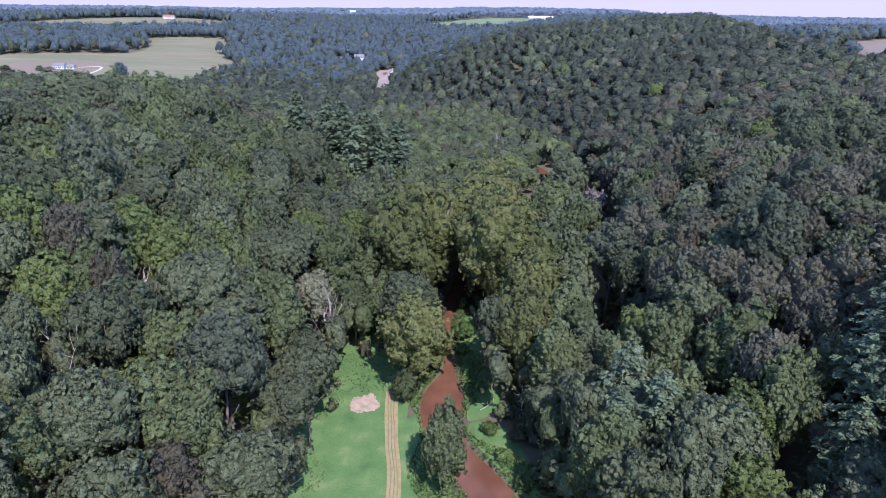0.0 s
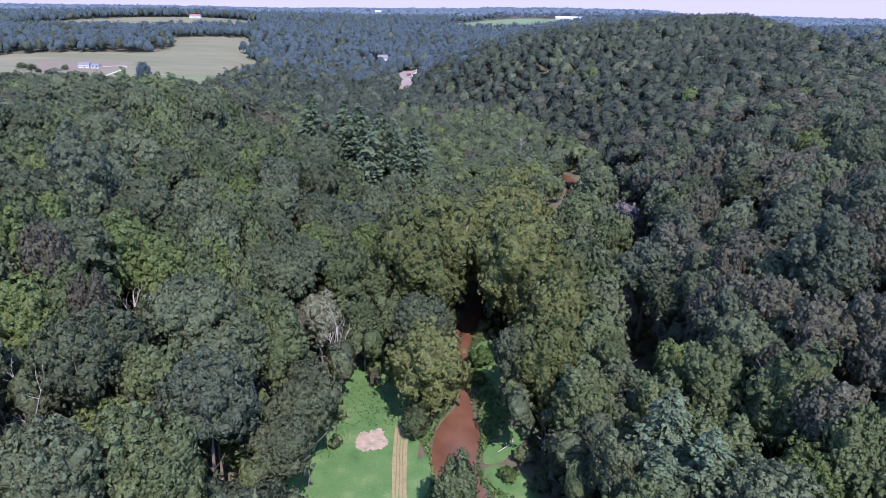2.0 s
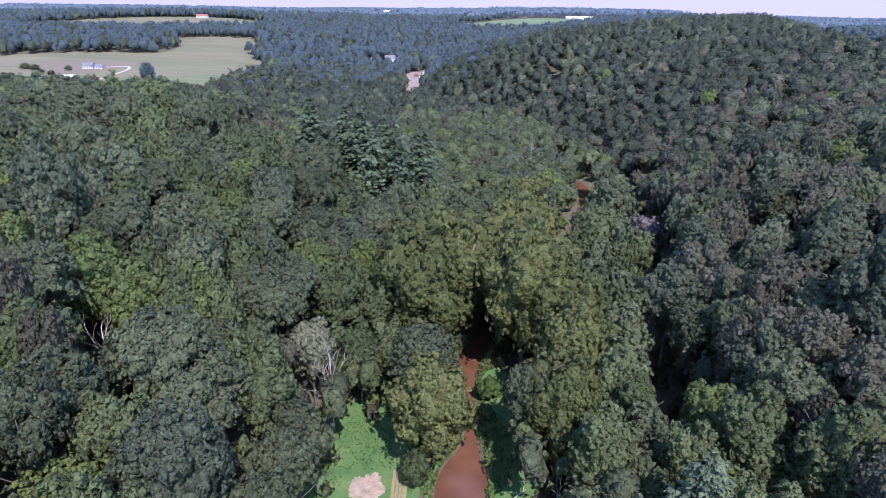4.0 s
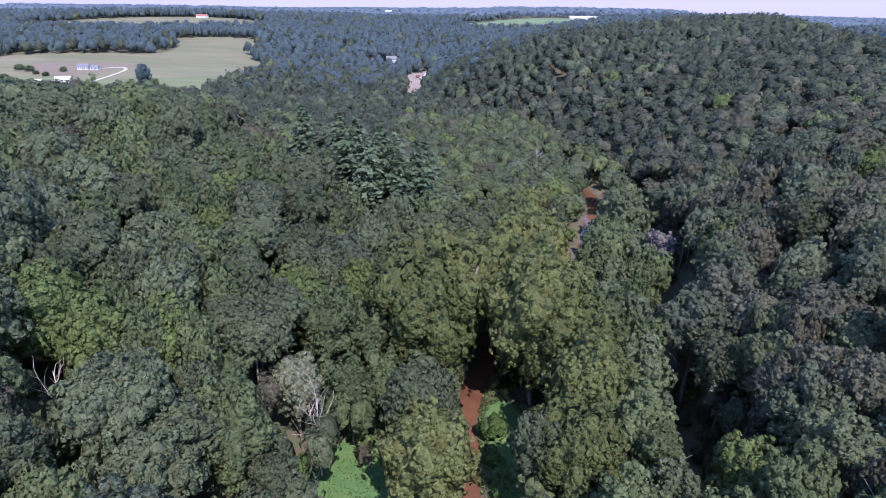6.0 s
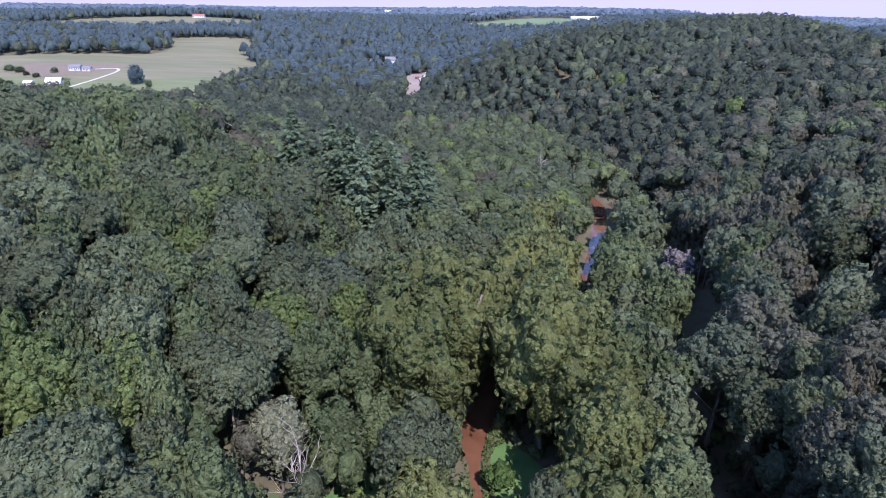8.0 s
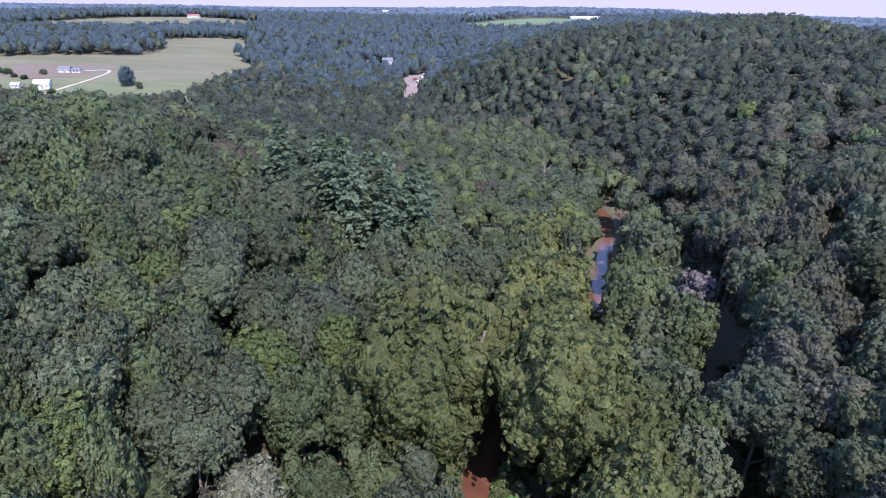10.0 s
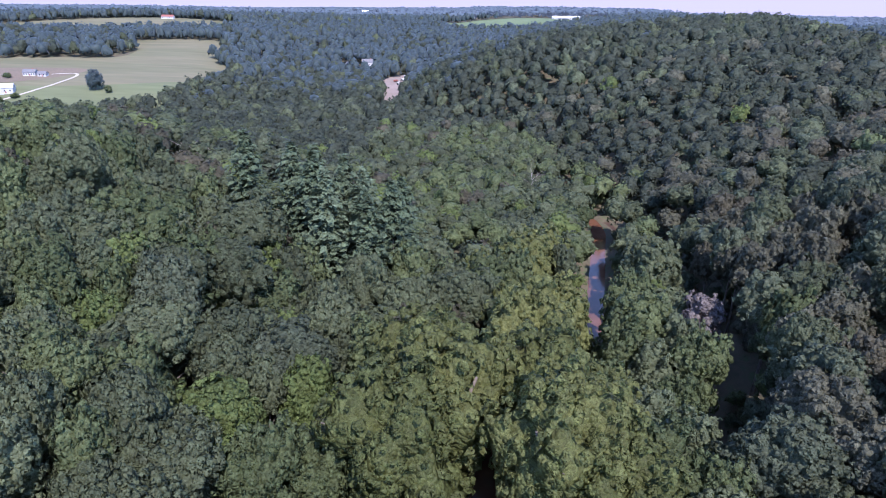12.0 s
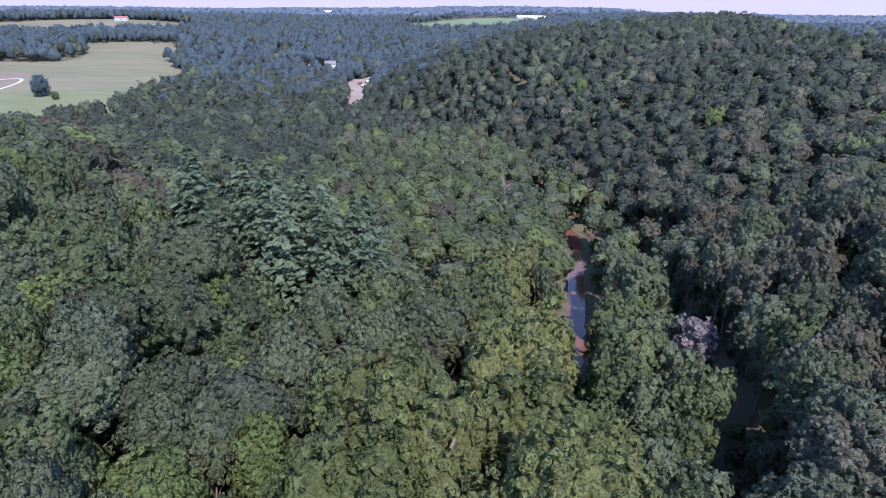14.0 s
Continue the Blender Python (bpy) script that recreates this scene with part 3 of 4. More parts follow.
def live_trunk(rng, high, radius):
    stem = bend(rng, (0, 0, -0.6), (0, 0, 1), high * 0.8, 0.06)
    pieces = [tube(stem, np.linspace(0.36, 0.12, 5), 6)]
    for k in range(3):
        a = k * 1.26 + rng.random()
        s = Vector(stem[2 + k % 2])
        pieces.append(tube(bend(rng, s, (math.cos(a), math.sin(a), 0.9), radius * 0.95, 0.12, 4), (0.15, 0.11, 0.07, 0.04), 4))
    return joined(pieces)


# kind: crown radius, crown bottom, crown top, lobes
SHAPES = {
    "oak": [(6.4, 9.5, 20.5, 15), (6.9, 10.0, 19.5, 18), (6.0, 9.0, 21.0, 13)],
    "hickory": [(5.9, 9.0, 21.0, 14), (6.5, 9.5, 20.0, 16)],
    "beech": [(6.7, 9.5, 20.0, 17), (6.1, 9.0, 20.5, 14)],
    "maple": [(6.0, 1.5, 20.0, 14), (6.6, 5.0, 19.5, 19), (5.8, 4.5, 21.0, 15)],
    "ash": [(5.8, 3.5, 19.5, 21), (6.3, 4.0, 18.5, 22)],
    "sycamore": [(6.6, 0.5, 21.0, 15), (6.6, 6.5, 20.5, 18), (7.0, 7.0, 20.0, 19)],
    "willow": [(5.7, 2.0, 20.0, 14), (6.1, 6.0, 19.0, 18)],
    "elm": [(5.6, 8.0, 20.0, 16), (6.0, 8.5, 19.5, 17)],
    "alder": [(5.4, -1.5, 20.5, 15)],
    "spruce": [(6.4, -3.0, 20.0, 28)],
    "silver": [(5.6, 7.0, 20.5, 20)],
    "shrub": [(4.6, -0.8, 8.0, 16)],
    "rust": [(4.8, 9.0, 20.0, 14)],
    "withered": [(4.8, 8.0, 20.0, 16)],
}
LABELS = {
    "oak": "dark blue-green oak with a dense rounded crown",
    "hickory": "deep green hickory with an uneven rounded crown",
    "beech": "grey-green beech with a broad dense crown",
    "maple": "mid-green maple with a full lumpy crown",
    "ash": "fresh bright green ash standing in the woods",
    "sycamore": "tall olive-yellow sycamore on the creek bank",
    "willow": "soft grey-green willow on the valley floor",
    "elm": "brownish thinning elm among greener trees",
    "alder": "mid-green alder with leaves down to the ground",
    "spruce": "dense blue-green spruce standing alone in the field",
    "shrub": "bright green leafy shrub on the creek bank",
    "silver": "dying tree with thin silvery leaves at the clearing edge",
    "withered": "leafless grey-mauve tree with a haze of bare twigs",
    "rust": "reddish-brown withered tree among green crowns",
    "pine": "blue-green white pine with tiered boughs",
}
PROTO = {}


def make_tree(kind, fine, shape):
    """Builds one tree with its trunk and crown at the origin, or copies the one built before."""
    key = (kind, fine, shape)
    if key in PROTO:
        return PROTO[key], False
    rng = np.random.default_rng(sum(map(ord, kind)) * 31 + shape * 7 + fine)
    root = new(kind + "_tree")
    root.empty_display_size = 1
    if kind == "pine":
        sprays = 10 ** 6
        V, F = pine_crown(rng, (26, 22)[1 - fine], 4.6, 4.0, 22.0, (0.44, 0.50)[1 - fine], (19, 18)[1 - fine])
        tv, tf = tube([(0, 0, -0.6), (0, 0, 8), (0.1, 0, 21.5)], (0.34, 0.24, 0.04), 6)
    else:
        radius, low, high, lobes = SHAPES[kind][shape]
        V, F, sprays = lobed_crown(rng, 900 if fine else 450, 0.42 if fine else 0.60, lobes, radius, low, high, 4 if fine else 3, 5 if fine else 4)
        tv, tf = live_trunk(rng, high, radius)
    link_mesh("trunk", tv, tf, M_BARK, root, smooth=True)
    crown = link_mesh("crown", V, F, LEAF[kind], root, smooth=True)
    solid = crown.data.attributes.new("coarse", "FLOAT", "FACE")
    solid.data.foreach_set("value", np.where(np.arange(len(F)) < sprays, 0.0, 2.0).astype(np.float32))
    tagged(root, LABELS[kind], "tree", kind + " trees of the valley woods")
    PROTO[key] = root
    return root, True


def plant(kind, x, y, wide, tall, turn, fine, shape, oval=1.0):
    z = float(ground_height(x, y))
    m = Matrix.LocRotScale((x, y, z), Euler((0, 0, turn)), (wide * oval, wide / oval, tall))
    root, first = make_tree(kind, fine, shape)
    if first:
        root.matrix_basis = m
        return root
    return copy_thing(root, m)


TAKEN = []


def lofty(x, y):
    """Tree height factor: tallest near the valley, lowered outwards so skylines fit the camera's view."""
    return np.interp(np.maximum(y, 100 + 1.6 * np.abs(x)), [260, 430], [1.34, 1.0])


def nearness(x, y):
    """How near the flight comes to a place while it is in view, in metres ahead."""
    return np.maximum(np.maximum(85, (np.abs(x) - 34) / 0.72), y - 120)


def set_trees(kind, rows):
    """Trees that stand out singly: x, y, height, crown radius."""
    rng = random.Random(len(TAKEN) + 5)
    for x, y, h, r in rows:
        base = 22.0 if kind == "pine" else SHAPES[kind][0][2]
        wide = r / (4.3 if kind == "pine" else SHAPES[kind][0][0])
        shape = 0
        if kind in ("maple", "willow", "ash"):
            wide, r = wide * 1.2, r * 1.2
        plant(kind, x, y, wide, h / base, rng.random() * 6.28, nearness(x, y) < 130, shape)
        TAKEN.append((x, y, r))


TAKEN += [(-70, 95, 1.5), (22, 153, 8), (20, 176, 6), (28, 118, 6), (25, 100, 5), (40, 268, 7), (37, 256, 5), (42, 246, 3),  (-74, 135, 2.5), (-32, 158, 3), (-34, 154, 8), (-31, 146, 6), (-45, 160, 2), (-6, 186, 9), (-8, 173, 11), (-2, 175, 8), (17, 190, 9), (8, 196, 6), (8, 208, 4), (-16, 264, 4), (-73, 271, 1), (-76, 192, 1), (36, 398, 2), (86, 146, 1)]
set_trees("sycamore", [(-6.3, 147, 32, 10.2), (-11, 194, 30, 9.5), (-5, 204, 32, 10), (-8, 221, 28, 8), (18, 188, 33, 9), (18, 211, 29, 9), (17, 229, 30, 8.5), (27, 201, 26, 7), (27, 163, 26, 7), (27.5, 184, 27, 8),
                       (23, 146, 23, 6.5), (7, 286, 28, 9), (21, 285, 26, 8), (30, 296, 25, 7), (15, 250, 27, 7.5), (26, 246, 26, 6.5), ])
set_trees("alder", [(1.2, 107.5, 25, 4.9), (37, 122, 19, 5), (-9.5, 141.5, 9, 4), (-41, 155, 11, 4.5), (-34.5, 148.5, 8, 3.6), (-32, 171, 10, 4), (-29, 183, 12, 4.5), (-12, 175, 15, 5), (-14, 185, 17, 5)])
set_trees("maple", [(33, 172, 27, 6), (35, 153, 25, 6), (29, 131, 24, 5.5), (57, 132, 29, 6.5), (67, 122, 29, 6.5), (51, 110, 25, 6), (45, 128, 23, 5), (-27, 172, 19, 5), (-20, 180, 17, 4.5), (-27, 194, 23, 6), (-20, 207, 25, 6), (-2, 236, 24, 6), (-12, 224, 24, 6), (33, 190, 28, 6), (7, 262, 27, 6), (38, 148, 22, 5)])
set_trees("willow", [(38, 213, 24, 5.5), (45, 227, 24, 5.2), (53, 246, 24, 5.2), (59, 263, 28, 6.5), (44, 200, 25, 5.5), (42, 180, 24, 5.5), (40, 160, 23, 5), (39, 139, 22, 5), (62, 285, 26, 6)])
set_trees("ash", [(47, 121, 25, 5.5), (54, 142, 24, 6), (62, 103, 26, 6), (-72, 150, 23, 5.5), (-46, 198, 24, 6.5), (-84, 118, 22, 5.5), (60, 277, 24, 5)])
set_trees("oak", [(-32, 99, 23, 6.5), (-33, 111, 25, 7), (-32, 124, 24, 6.8), (-35, 137, 21, 6)])
set_trees("shrub", [(-36.5, 157, 6, 3.6), (-39, 149, 6, 3.4), (-37, 152, 5, 3), (7.4, 177, 9, 5), (7, 168, 4, 3), (13, 129, 4, 3), (16, 119, 4, 3.2), (19.5, 110, 4, 3), (31.5, 114, 5, 3.5), (-1.5, 160, 4, 2.6)])
set_trees("silver", [(-38, 166, 26, 6), (-52, 118, 20, 4.5), (-79, 95, 17, 4.5) ])
set_trees("withered", [(67, 255, 29, 6.5)])
set_trees("rust", [(86, 146, 20, 4.5), (94, 217, 19, 4.5)])
set_trees("pine", [(75, 90, 31, 6), (83, 97, 34, 6.5), (91, 106, 33, 6.5), (99, 114, 31, 6), (93, 92, 32, 6), (40, 111, 26, 5.5), (44, 102, 25, 5.5), (36, 101, 23, 5), (-61, 281, 33, 6.5), (-53, 288, 33, 6.5), (-45, 281, 35, 6.5), (-37, 288, 36, 6.5), (-40, 272, 35, 6.5), (-30, 280, 36, 6.5),
                   (-28, 270, 34, 6), (-21, 277, 34, 6), (-68, 290, 30, 6), (-31, 291, 34, 6), (-19, 287, 33, 6), (-48, 297, 33, 6)])


def woods_kind(x, y, rng):
    foot = np.interp(y, FOOT_Y, FOOT_X)
    v = rng.random()
    # the blue leaf takes over with distance, its colour standing in for haze
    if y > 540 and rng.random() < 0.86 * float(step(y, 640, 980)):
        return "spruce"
    # upper and far slopes are dimmed through the darker leaf colour
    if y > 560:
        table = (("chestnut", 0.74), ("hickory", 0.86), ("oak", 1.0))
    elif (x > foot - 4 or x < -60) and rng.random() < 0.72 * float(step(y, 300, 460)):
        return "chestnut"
    elif x > foot - 4:
        table = (("oak", 0.24), ("hickory", 0.46), ("beech", 0.79), ("maple", 0.85), ("elm", 0.955), ("ash", 0.975), ("willow", 1.0))
    elif x > -8:
        table = (("maple", 0.42), ("willow", 0.54), ("oak", 0.92), ("elm", 0.96), ("ash", 1.0))
    else:
        table = (("oak", 0.44), ("hickory", 0.54), ("maple", 0.78), ("ash", 0.83), ("willow", 0.93), ("elm", 1.0))
    for k, top in table:
        if v <= top:
            return k
    return "oak"


def scatter(y0, y1, gap, seed, reach=0.72, margin=36.0):
    """Jittered places for trees over a stretch of the plan."""
    rng = np.random.default_rng(seed)
    ys = np.arange(y0, y1, gap * 0.866)
    out = []
    for k, y in enumerate(ys):
        w = reach * y + margin
        x = np.arange(-w, w, gap) + (gap / 2 if k % 2 else 0)
        out.append(np.stack([x, np.full(len(x), y)], 1))
    P = np.vstack(out)
    P = P + rng.uniform(-0.35, 0.35, P.shape) * gap
    return P[~blocked(P[:, 0], P[:, 1])]


FINE, NEAR = 112.0, 175.0
pick = random.Random(11)
for x, y in scatter(66, NEAR + 120, 10.8, 3):
    near = nearness(x, y)
    if near > NEAR or any((x - a) ** 2 + (y - b) ** 2 < (0.62 * r + 3.4) ** 2 for a, b, r in TAKEN):
        continue
    kind = woods_kind(x, y, pick)
    size = pick.uniform(0.86, 1.34 if kind != "elm" else 1.1)
    tall = float(lofty(x, y)) * (0.83 + 0.15 * size) * pick.uniform(0.90, 1.07)
    plant(kind, float(x), float(y), size, tall, pick.random() * 6.28, bool(near < FINE), pick.randrange(1 if kind in ("maple", "willow") else 0, len(SHAPES[kind])), pick.uniform(0.86, 1.16))

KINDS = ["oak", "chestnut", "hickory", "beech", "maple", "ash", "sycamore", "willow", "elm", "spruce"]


def woods(name, P, count, size, radius, crown, level, coarse, seed, label):
    """Trees too many to count, in one mesh: leaf sprays on lobed crowns."""
    rng = np.random.default_rng(seed)
    r = random.Random(seed)
    n = len(P)
    kinds = np.array([KINDS.index(woods_kind(x, y, r)) for x, y in P])
    z = ground_height(P[:, 0], P[:, 1])
    R = radius * rng.uniform(0.8, 1.2, n)
    H = crown[1] * rng.uniform(0.84, 1.11, n) * (lofty(P[:, 0], P[:, 1]) if crown[1] > 15 else 1)
    low = crown[0] + (H - crown[1]).clip(0)
    L = unit(rng.normal(size=(n, 12, 3)) + np.array([0, 0, 0.5])) * rng.uniform(0.5, 0.74, (n, 12, 1))
    r = rng.uniform(0.26, 0.42, (n, 12))
    half = (H - low) / 2
    grow = np.stack([R, R, half], -1)[:, None, :]
    lift = np.stack([P[:, 0], P[:, 1], z + (H + low) / 2], -1)[:, None, :]
    U, tri = ball(level)
    keep = (U[tri][:, :, 2].mean(1) > (-0.45 if level > 2 else -0.2))
    tri = tri[keep]
    turn = rng.random(n) * 6.283
    c, t = np.cos(turn)[:, None], np.sin(turn)[:, None]
    UU = np.stack([U[None, :, 0] * c - U[None, :, 1] * t, U[None, :, 0] * t + U[None, :, 1] * c, np.broadcast_to(U[:, 2], (n, len(U)))], -1)
    RU, _ = lobed(UU, L, r)
    core = (UU * (RU * rng.uniform(0.80, 0.91, RU.shape))[..., None] * grow + lift).reshape(-1, 3)
    T = (tri[None] + (np.arange(n) * len(U))[:, None, None]).reshape(-1, 3)
    D = unit(rng.normal(size=(n, count, 3)) + np.array([0, 0, 0.5]))
    RD, ND = lobed(D, L, r)
    C = (D * (RD * rng.uniform(0.90, 1.05, RD.shape))[..., None] * grow + lift).reshape(-1, 3)
    N = unit(ND.reshape(-1, 3) * 0.8 + D.reshape(-1, 3) * 0.3 + rng.normal(size=C.shape) * 0.2)
    N = unit(N + np.array([0, 0, 0.3]))
    sides = 4 if level > 2 else 3
    V, F = puffs(C, N, size * (0.6 + 0.8 * rng.random(len(C))), sides, rng)
    q, m, base = len(F), len(T), len(V)
    me = bpy.data.meshes.new(name)
    me.vertices.add(base + len(core))
    me.vertices.foreach_set("co", np.vstack([V, core]).astype(np.float32).ravel())
    me.loops.add((q + m) * 3)
    me.loops.foreach_set("vertex_index", np.concatenate([F.ravel(), (T + base).ravel()]).astype(np.int32))
    me.polygons.add(q + m)
    me.polygons.foreach_set("loop_start", np.arange(0, (q + m) * 3, 3).astype(np.int32))
    for k in KINDS:
        me.materials.append(LEAF[k])
    me.polygons.foreach_set("material_index", np.concatenate([np.repeat(kinds, count * sides), np.repeat(kinds, len(tri))]).astype(np.int32))
    tone = me.attributes.new("tone", "FLOAT", "FACE")
    each = rng.random(n)
    size_of = me.attributes.new("coarse", "FLOAT", "FACE")
    size_of.data.foreach_set("value", np.where(np.arange(q + m) < q, coarse, 2.0 + coarse).astype(np.float32))
    tone.data.foreach_set("value", np.concatenate([np.repeat(each, count * sides), np.repeat(each, len(tri))]).astype(np.float32))
    me.polygons.foreach_set("use_smooth", [True] * (q + m))
    me.update(calc_edges=True)
    me.validate()
    return tagged(new(name, me), label, "woods", kind="stuff")


first = scatter(66, 520, 10.0, 21)
close = nearness(first[:, 0], first[:, 1]) < 260
clear = np.array([nearness(x, y) > NEAR and all((x - a) ** 2 + (y - b) ** 2 > (0.62 * r + 3.4) ** 2 for a, b, r in TAKEN) for x, y in first])
behind = np.vstack([scatter(20, 64, 11.8, 41, 0.0, 190), scatter(20, 80, 11.8, 42, 0.0, 190) - np.array([0, 60.0])])
behind = behind[~blocked(behind[:, 0], behind[:, 1], 2.0)]
woods("woods", behind, 60, 1.2, 7.4, (5, 21.0), 2, 0.3, 6, "dense green deciduous woods lower down the valley")
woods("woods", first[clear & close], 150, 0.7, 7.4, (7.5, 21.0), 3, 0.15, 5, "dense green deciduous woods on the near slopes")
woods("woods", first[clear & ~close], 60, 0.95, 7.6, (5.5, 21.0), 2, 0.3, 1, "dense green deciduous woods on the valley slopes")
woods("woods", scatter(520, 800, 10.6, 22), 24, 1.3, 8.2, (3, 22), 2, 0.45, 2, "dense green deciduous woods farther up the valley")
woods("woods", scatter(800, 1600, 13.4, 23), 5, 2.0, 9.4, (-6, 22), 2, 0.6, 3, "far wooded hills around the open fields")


ur = np.random.default_rng(31)
shrubs = np.column_stack([ur.uniform(-46, 74, 2600), ur.uniform(88, 262, 2600)])
away = np.minimum(beyond(shrubs[:, 0], shrubs[:, 1], RIVER_LINE), beyond(shrubs[:, 0], shrubs[:, 1], CHANNEL_LINE))
lawn = inside(shrubs[:, 0], shrubs[:, 1], MEADOW) | inside(shrubs[:, 0], shrubs[:, 1], ISLE) | inside(shrubs[:, 0], shrubs[:, 1], SPIT)
shrubs = shrubs[(away > 1.8) & (away < 26) & ~lawn]
woods("undergrowth", shrubs[:600], 44, 0.46, 2.6, (-1.5, 5.2), 2, 0.1, 9, "tangled green shrubs under the creekside trees")

P = scatter(70, 280, 7.5, 33, 0.6, 30)
P = P[(nearness(P[:, 0], P[:, 1]) < 150) & (beyond(P[:, 0], P[:, 1], CHANNEL_LINE) > 4.0) & (ur.random(len(P)) < 0.8)]
woods("undergrowth", P, 34, 0.9, 5.0, (-1.0, 16.5), 2, 0.2, 10, "young trees and shrubs filling the shaded understorey")

P = scatter(262, 440, 7.0, 35, 0.22, 28)
P = P[(np.abs(P[:, 0] - np.interp(P[:, 1], CHANNEL_LINE[:, 1], CHANNEL_LINE[:, 0])) < 34) & (ur.random(len(P)) < 0.85)]
woods("undergrowth", P, 20, 0.9, 3.9, (-1.0, 9.0), 2, 0.3, 12, "young trees and shrubs filling the far creekside")

# ---- dead trees ----


def dead_tree(x, y, high, seed, limbs=6, spread=0.55, twigs=4, label="leafless bleached dead tree with bare forked limbs"):
    """A bare tree: a trunk and limbs, each with its twigs."""
    rng = np.random.default_rng(seed)
    root = new("dead_tree")
    root.matrix_basis = pose(x, y, float(ground_height(x, y)), 0, 0, rng.random() * 360)
    thick = 0.011 * high
    stem = bend(rng, (0, 0, -0.6), (0, 0, 1), high * 0.86, 0.045, 8)
    v, f = tube(stem, np.linspace(thick, thick * 0.25, 8), 7)
    link_mesh("trunk", v, f, M_DEAD, root, smooth=True)
    for k in range(limbs):
        u = 3 + int(4 * k / limbs)
        a = k * 2.4 + rng.random() * 0.8
        length = high * (0.42 - 0.035 * k) * rng.uniform(0.8, 1.2)
        limb = bend(rng, stem[u], (math.cos(a) * spread * 1.2, math.sin(a) * spread * 1.2, 1.1), length, 0.11, 6)
        v, f = tube(limb, np.linspace(thick * 0.5, thick * 0.1, 6), 6)
        branch = link_mesh("branch", v, f, M_DEAD, root, smooth=True)
        for q in range(twigs):
            w = Vector(limb[2 + q % 4]) - Vector(limb[1 + q % 4])
            side = (w.normalized() + Vector(rng.normal(size=3)) * 0.55 + Vector((0, 0, 0.4))).normalized()
            v, f = tube(bend(rng, limb[2 + q % 4], side, length * rng.uniform(0.3, 0.55), 0.15, 4), (thick * 0.2, thick * 0.15, thick * 0.1, thick * 0.05), 4)
            link_mesh("twig", v, f, M_DEAD, branch, smooth=True)
    return tagged(root, label, "dead tree", "dead trees in the woods")




for k, (x, y, h) in enumerate([(-70.2, 100, 26), (-74.8, 99, 20), (-74, 139, 22), (-32, 160, 25), (-34, 162, 21), (-16, 267, 27), (-73, 275, 27), (-50, 271, 26), (-56, 270, 22), (-76, 196, 25), (86, 149, 22), (63, 255, 22), (64, 250, 20),
                               (36, 402, 26), (-102, 330, 26), (22, 133, 14), (45, 112, 20), (-88, 226, 26), (-38, 116, 18), (37, 222, 23)]):
    dead_tree(x, y, h, 40 + k, 5 + k % 3, 0.45 + 0.12 * (k % 3), 5)


def fallen_log(x, y, length, turn, seed):
    rng = np.random.default_rng(seed)
    root = new("fallen_log")
    root.matrix_basis = pose(x, y, float(ground_height(x, y)) + 0.3, 0, 0, turn)
    stem = bend(rng, (-length / 2, 0, 0.1), (1, 0, 0.03), length, 0.05, 7)
    v, f = tube(stem, np.linspace(0.12, 0.04, 7), 7)
    link_mesh("trunk", v, f, M_DEAD, root, smooth=True)
    for k in range(3):
        v, f = tube(bend(rng, stem[3 + k], (0.7, (-1) ** k, 0.5), length * 0.25, 0.15, 4), (0.1, 0.08, 0.05, 0.02), 5)
        link_mesh("branch", v, f, M_DEAD, root, smooth=True)
    return tagged(root, "bleached fallen tree trunk lying near the creek", "log", "fallen trunks")


fallen_log(13.5, 139.5, 6, 35, 1)
fallen_log(80, 76, 9, 100, 2)
fallen_log(84, 78, 8, 20, 3)

# ---- weeds along the banks ----


def weeds(name, P, size, tall, seed, label):
    rng = np.random.default_rng(seed)
    q = len(P)
    z = ground_height(P[:, 0], P[:, 1])
    C = np.column_stack([P, z + tall * rng.random(q) ** 1.5])
    N = unit(rng.normal(size=(q, 3)) * 0.5 + np.array([0, 0, 0.8]))
    V = cards(C, N, size * (0.6 + 0.8 * rng.random(q)), rng)
    me = bpy.data.meshes.new(name)
    me.from_pydata(V.tolist(), [], np.arange(q * 4).reshape(-1, 4).tolist())
    me.materials.append(LEAF["weeds"])
    tone = me.attributes.new("tone", "FLOAT", "FACE")
    tone.data.foreach_set("value", rng.random(q).astype(np.float32))
    return tagged(new(name, me), label, "weeds", kind="stuff")


wr = np.random.default_rng(77)
W = np.column_stack([wr.uniform(-12, 30, 30000), wr.uniform(86, 205, 30000)])
out = beyond(W[:, 0], W[:, 1], RIVER_LINE)
W = W[(out > -0.3) & (out < 5.5 + 5 * np.sin(W[:, 1] * 0.13)) & ~((W[:, 0] < -8.5) & (W[:, 1] < 150))]
weeds("bank_weeds", W[:14000], 0.36, 1.0, 5, "rank green weeds on the muddy creek banks")
W = np.column_stack([wr.uniform(-36, -9, 9000), wr.uniform(90, 168, 9000)])
edge = np.minimum(np.abs(W[:, 0] + 9.2), np.abs(W[:, 0] + 31)) + 3 * np.sin(W[:, 1] * 0.21)
rim = (W[:, 1] > 146) | (edge < 1.6)
W = W[rim & ~((W[:, 0] > -15.5) & (W[:, 1] < 148) & (W[:, 0] < -8.6))]
weeds("meadow_weeds", W[:3500], 0.24, 0.4, 6, "pale tufts of long grass round the clearing")

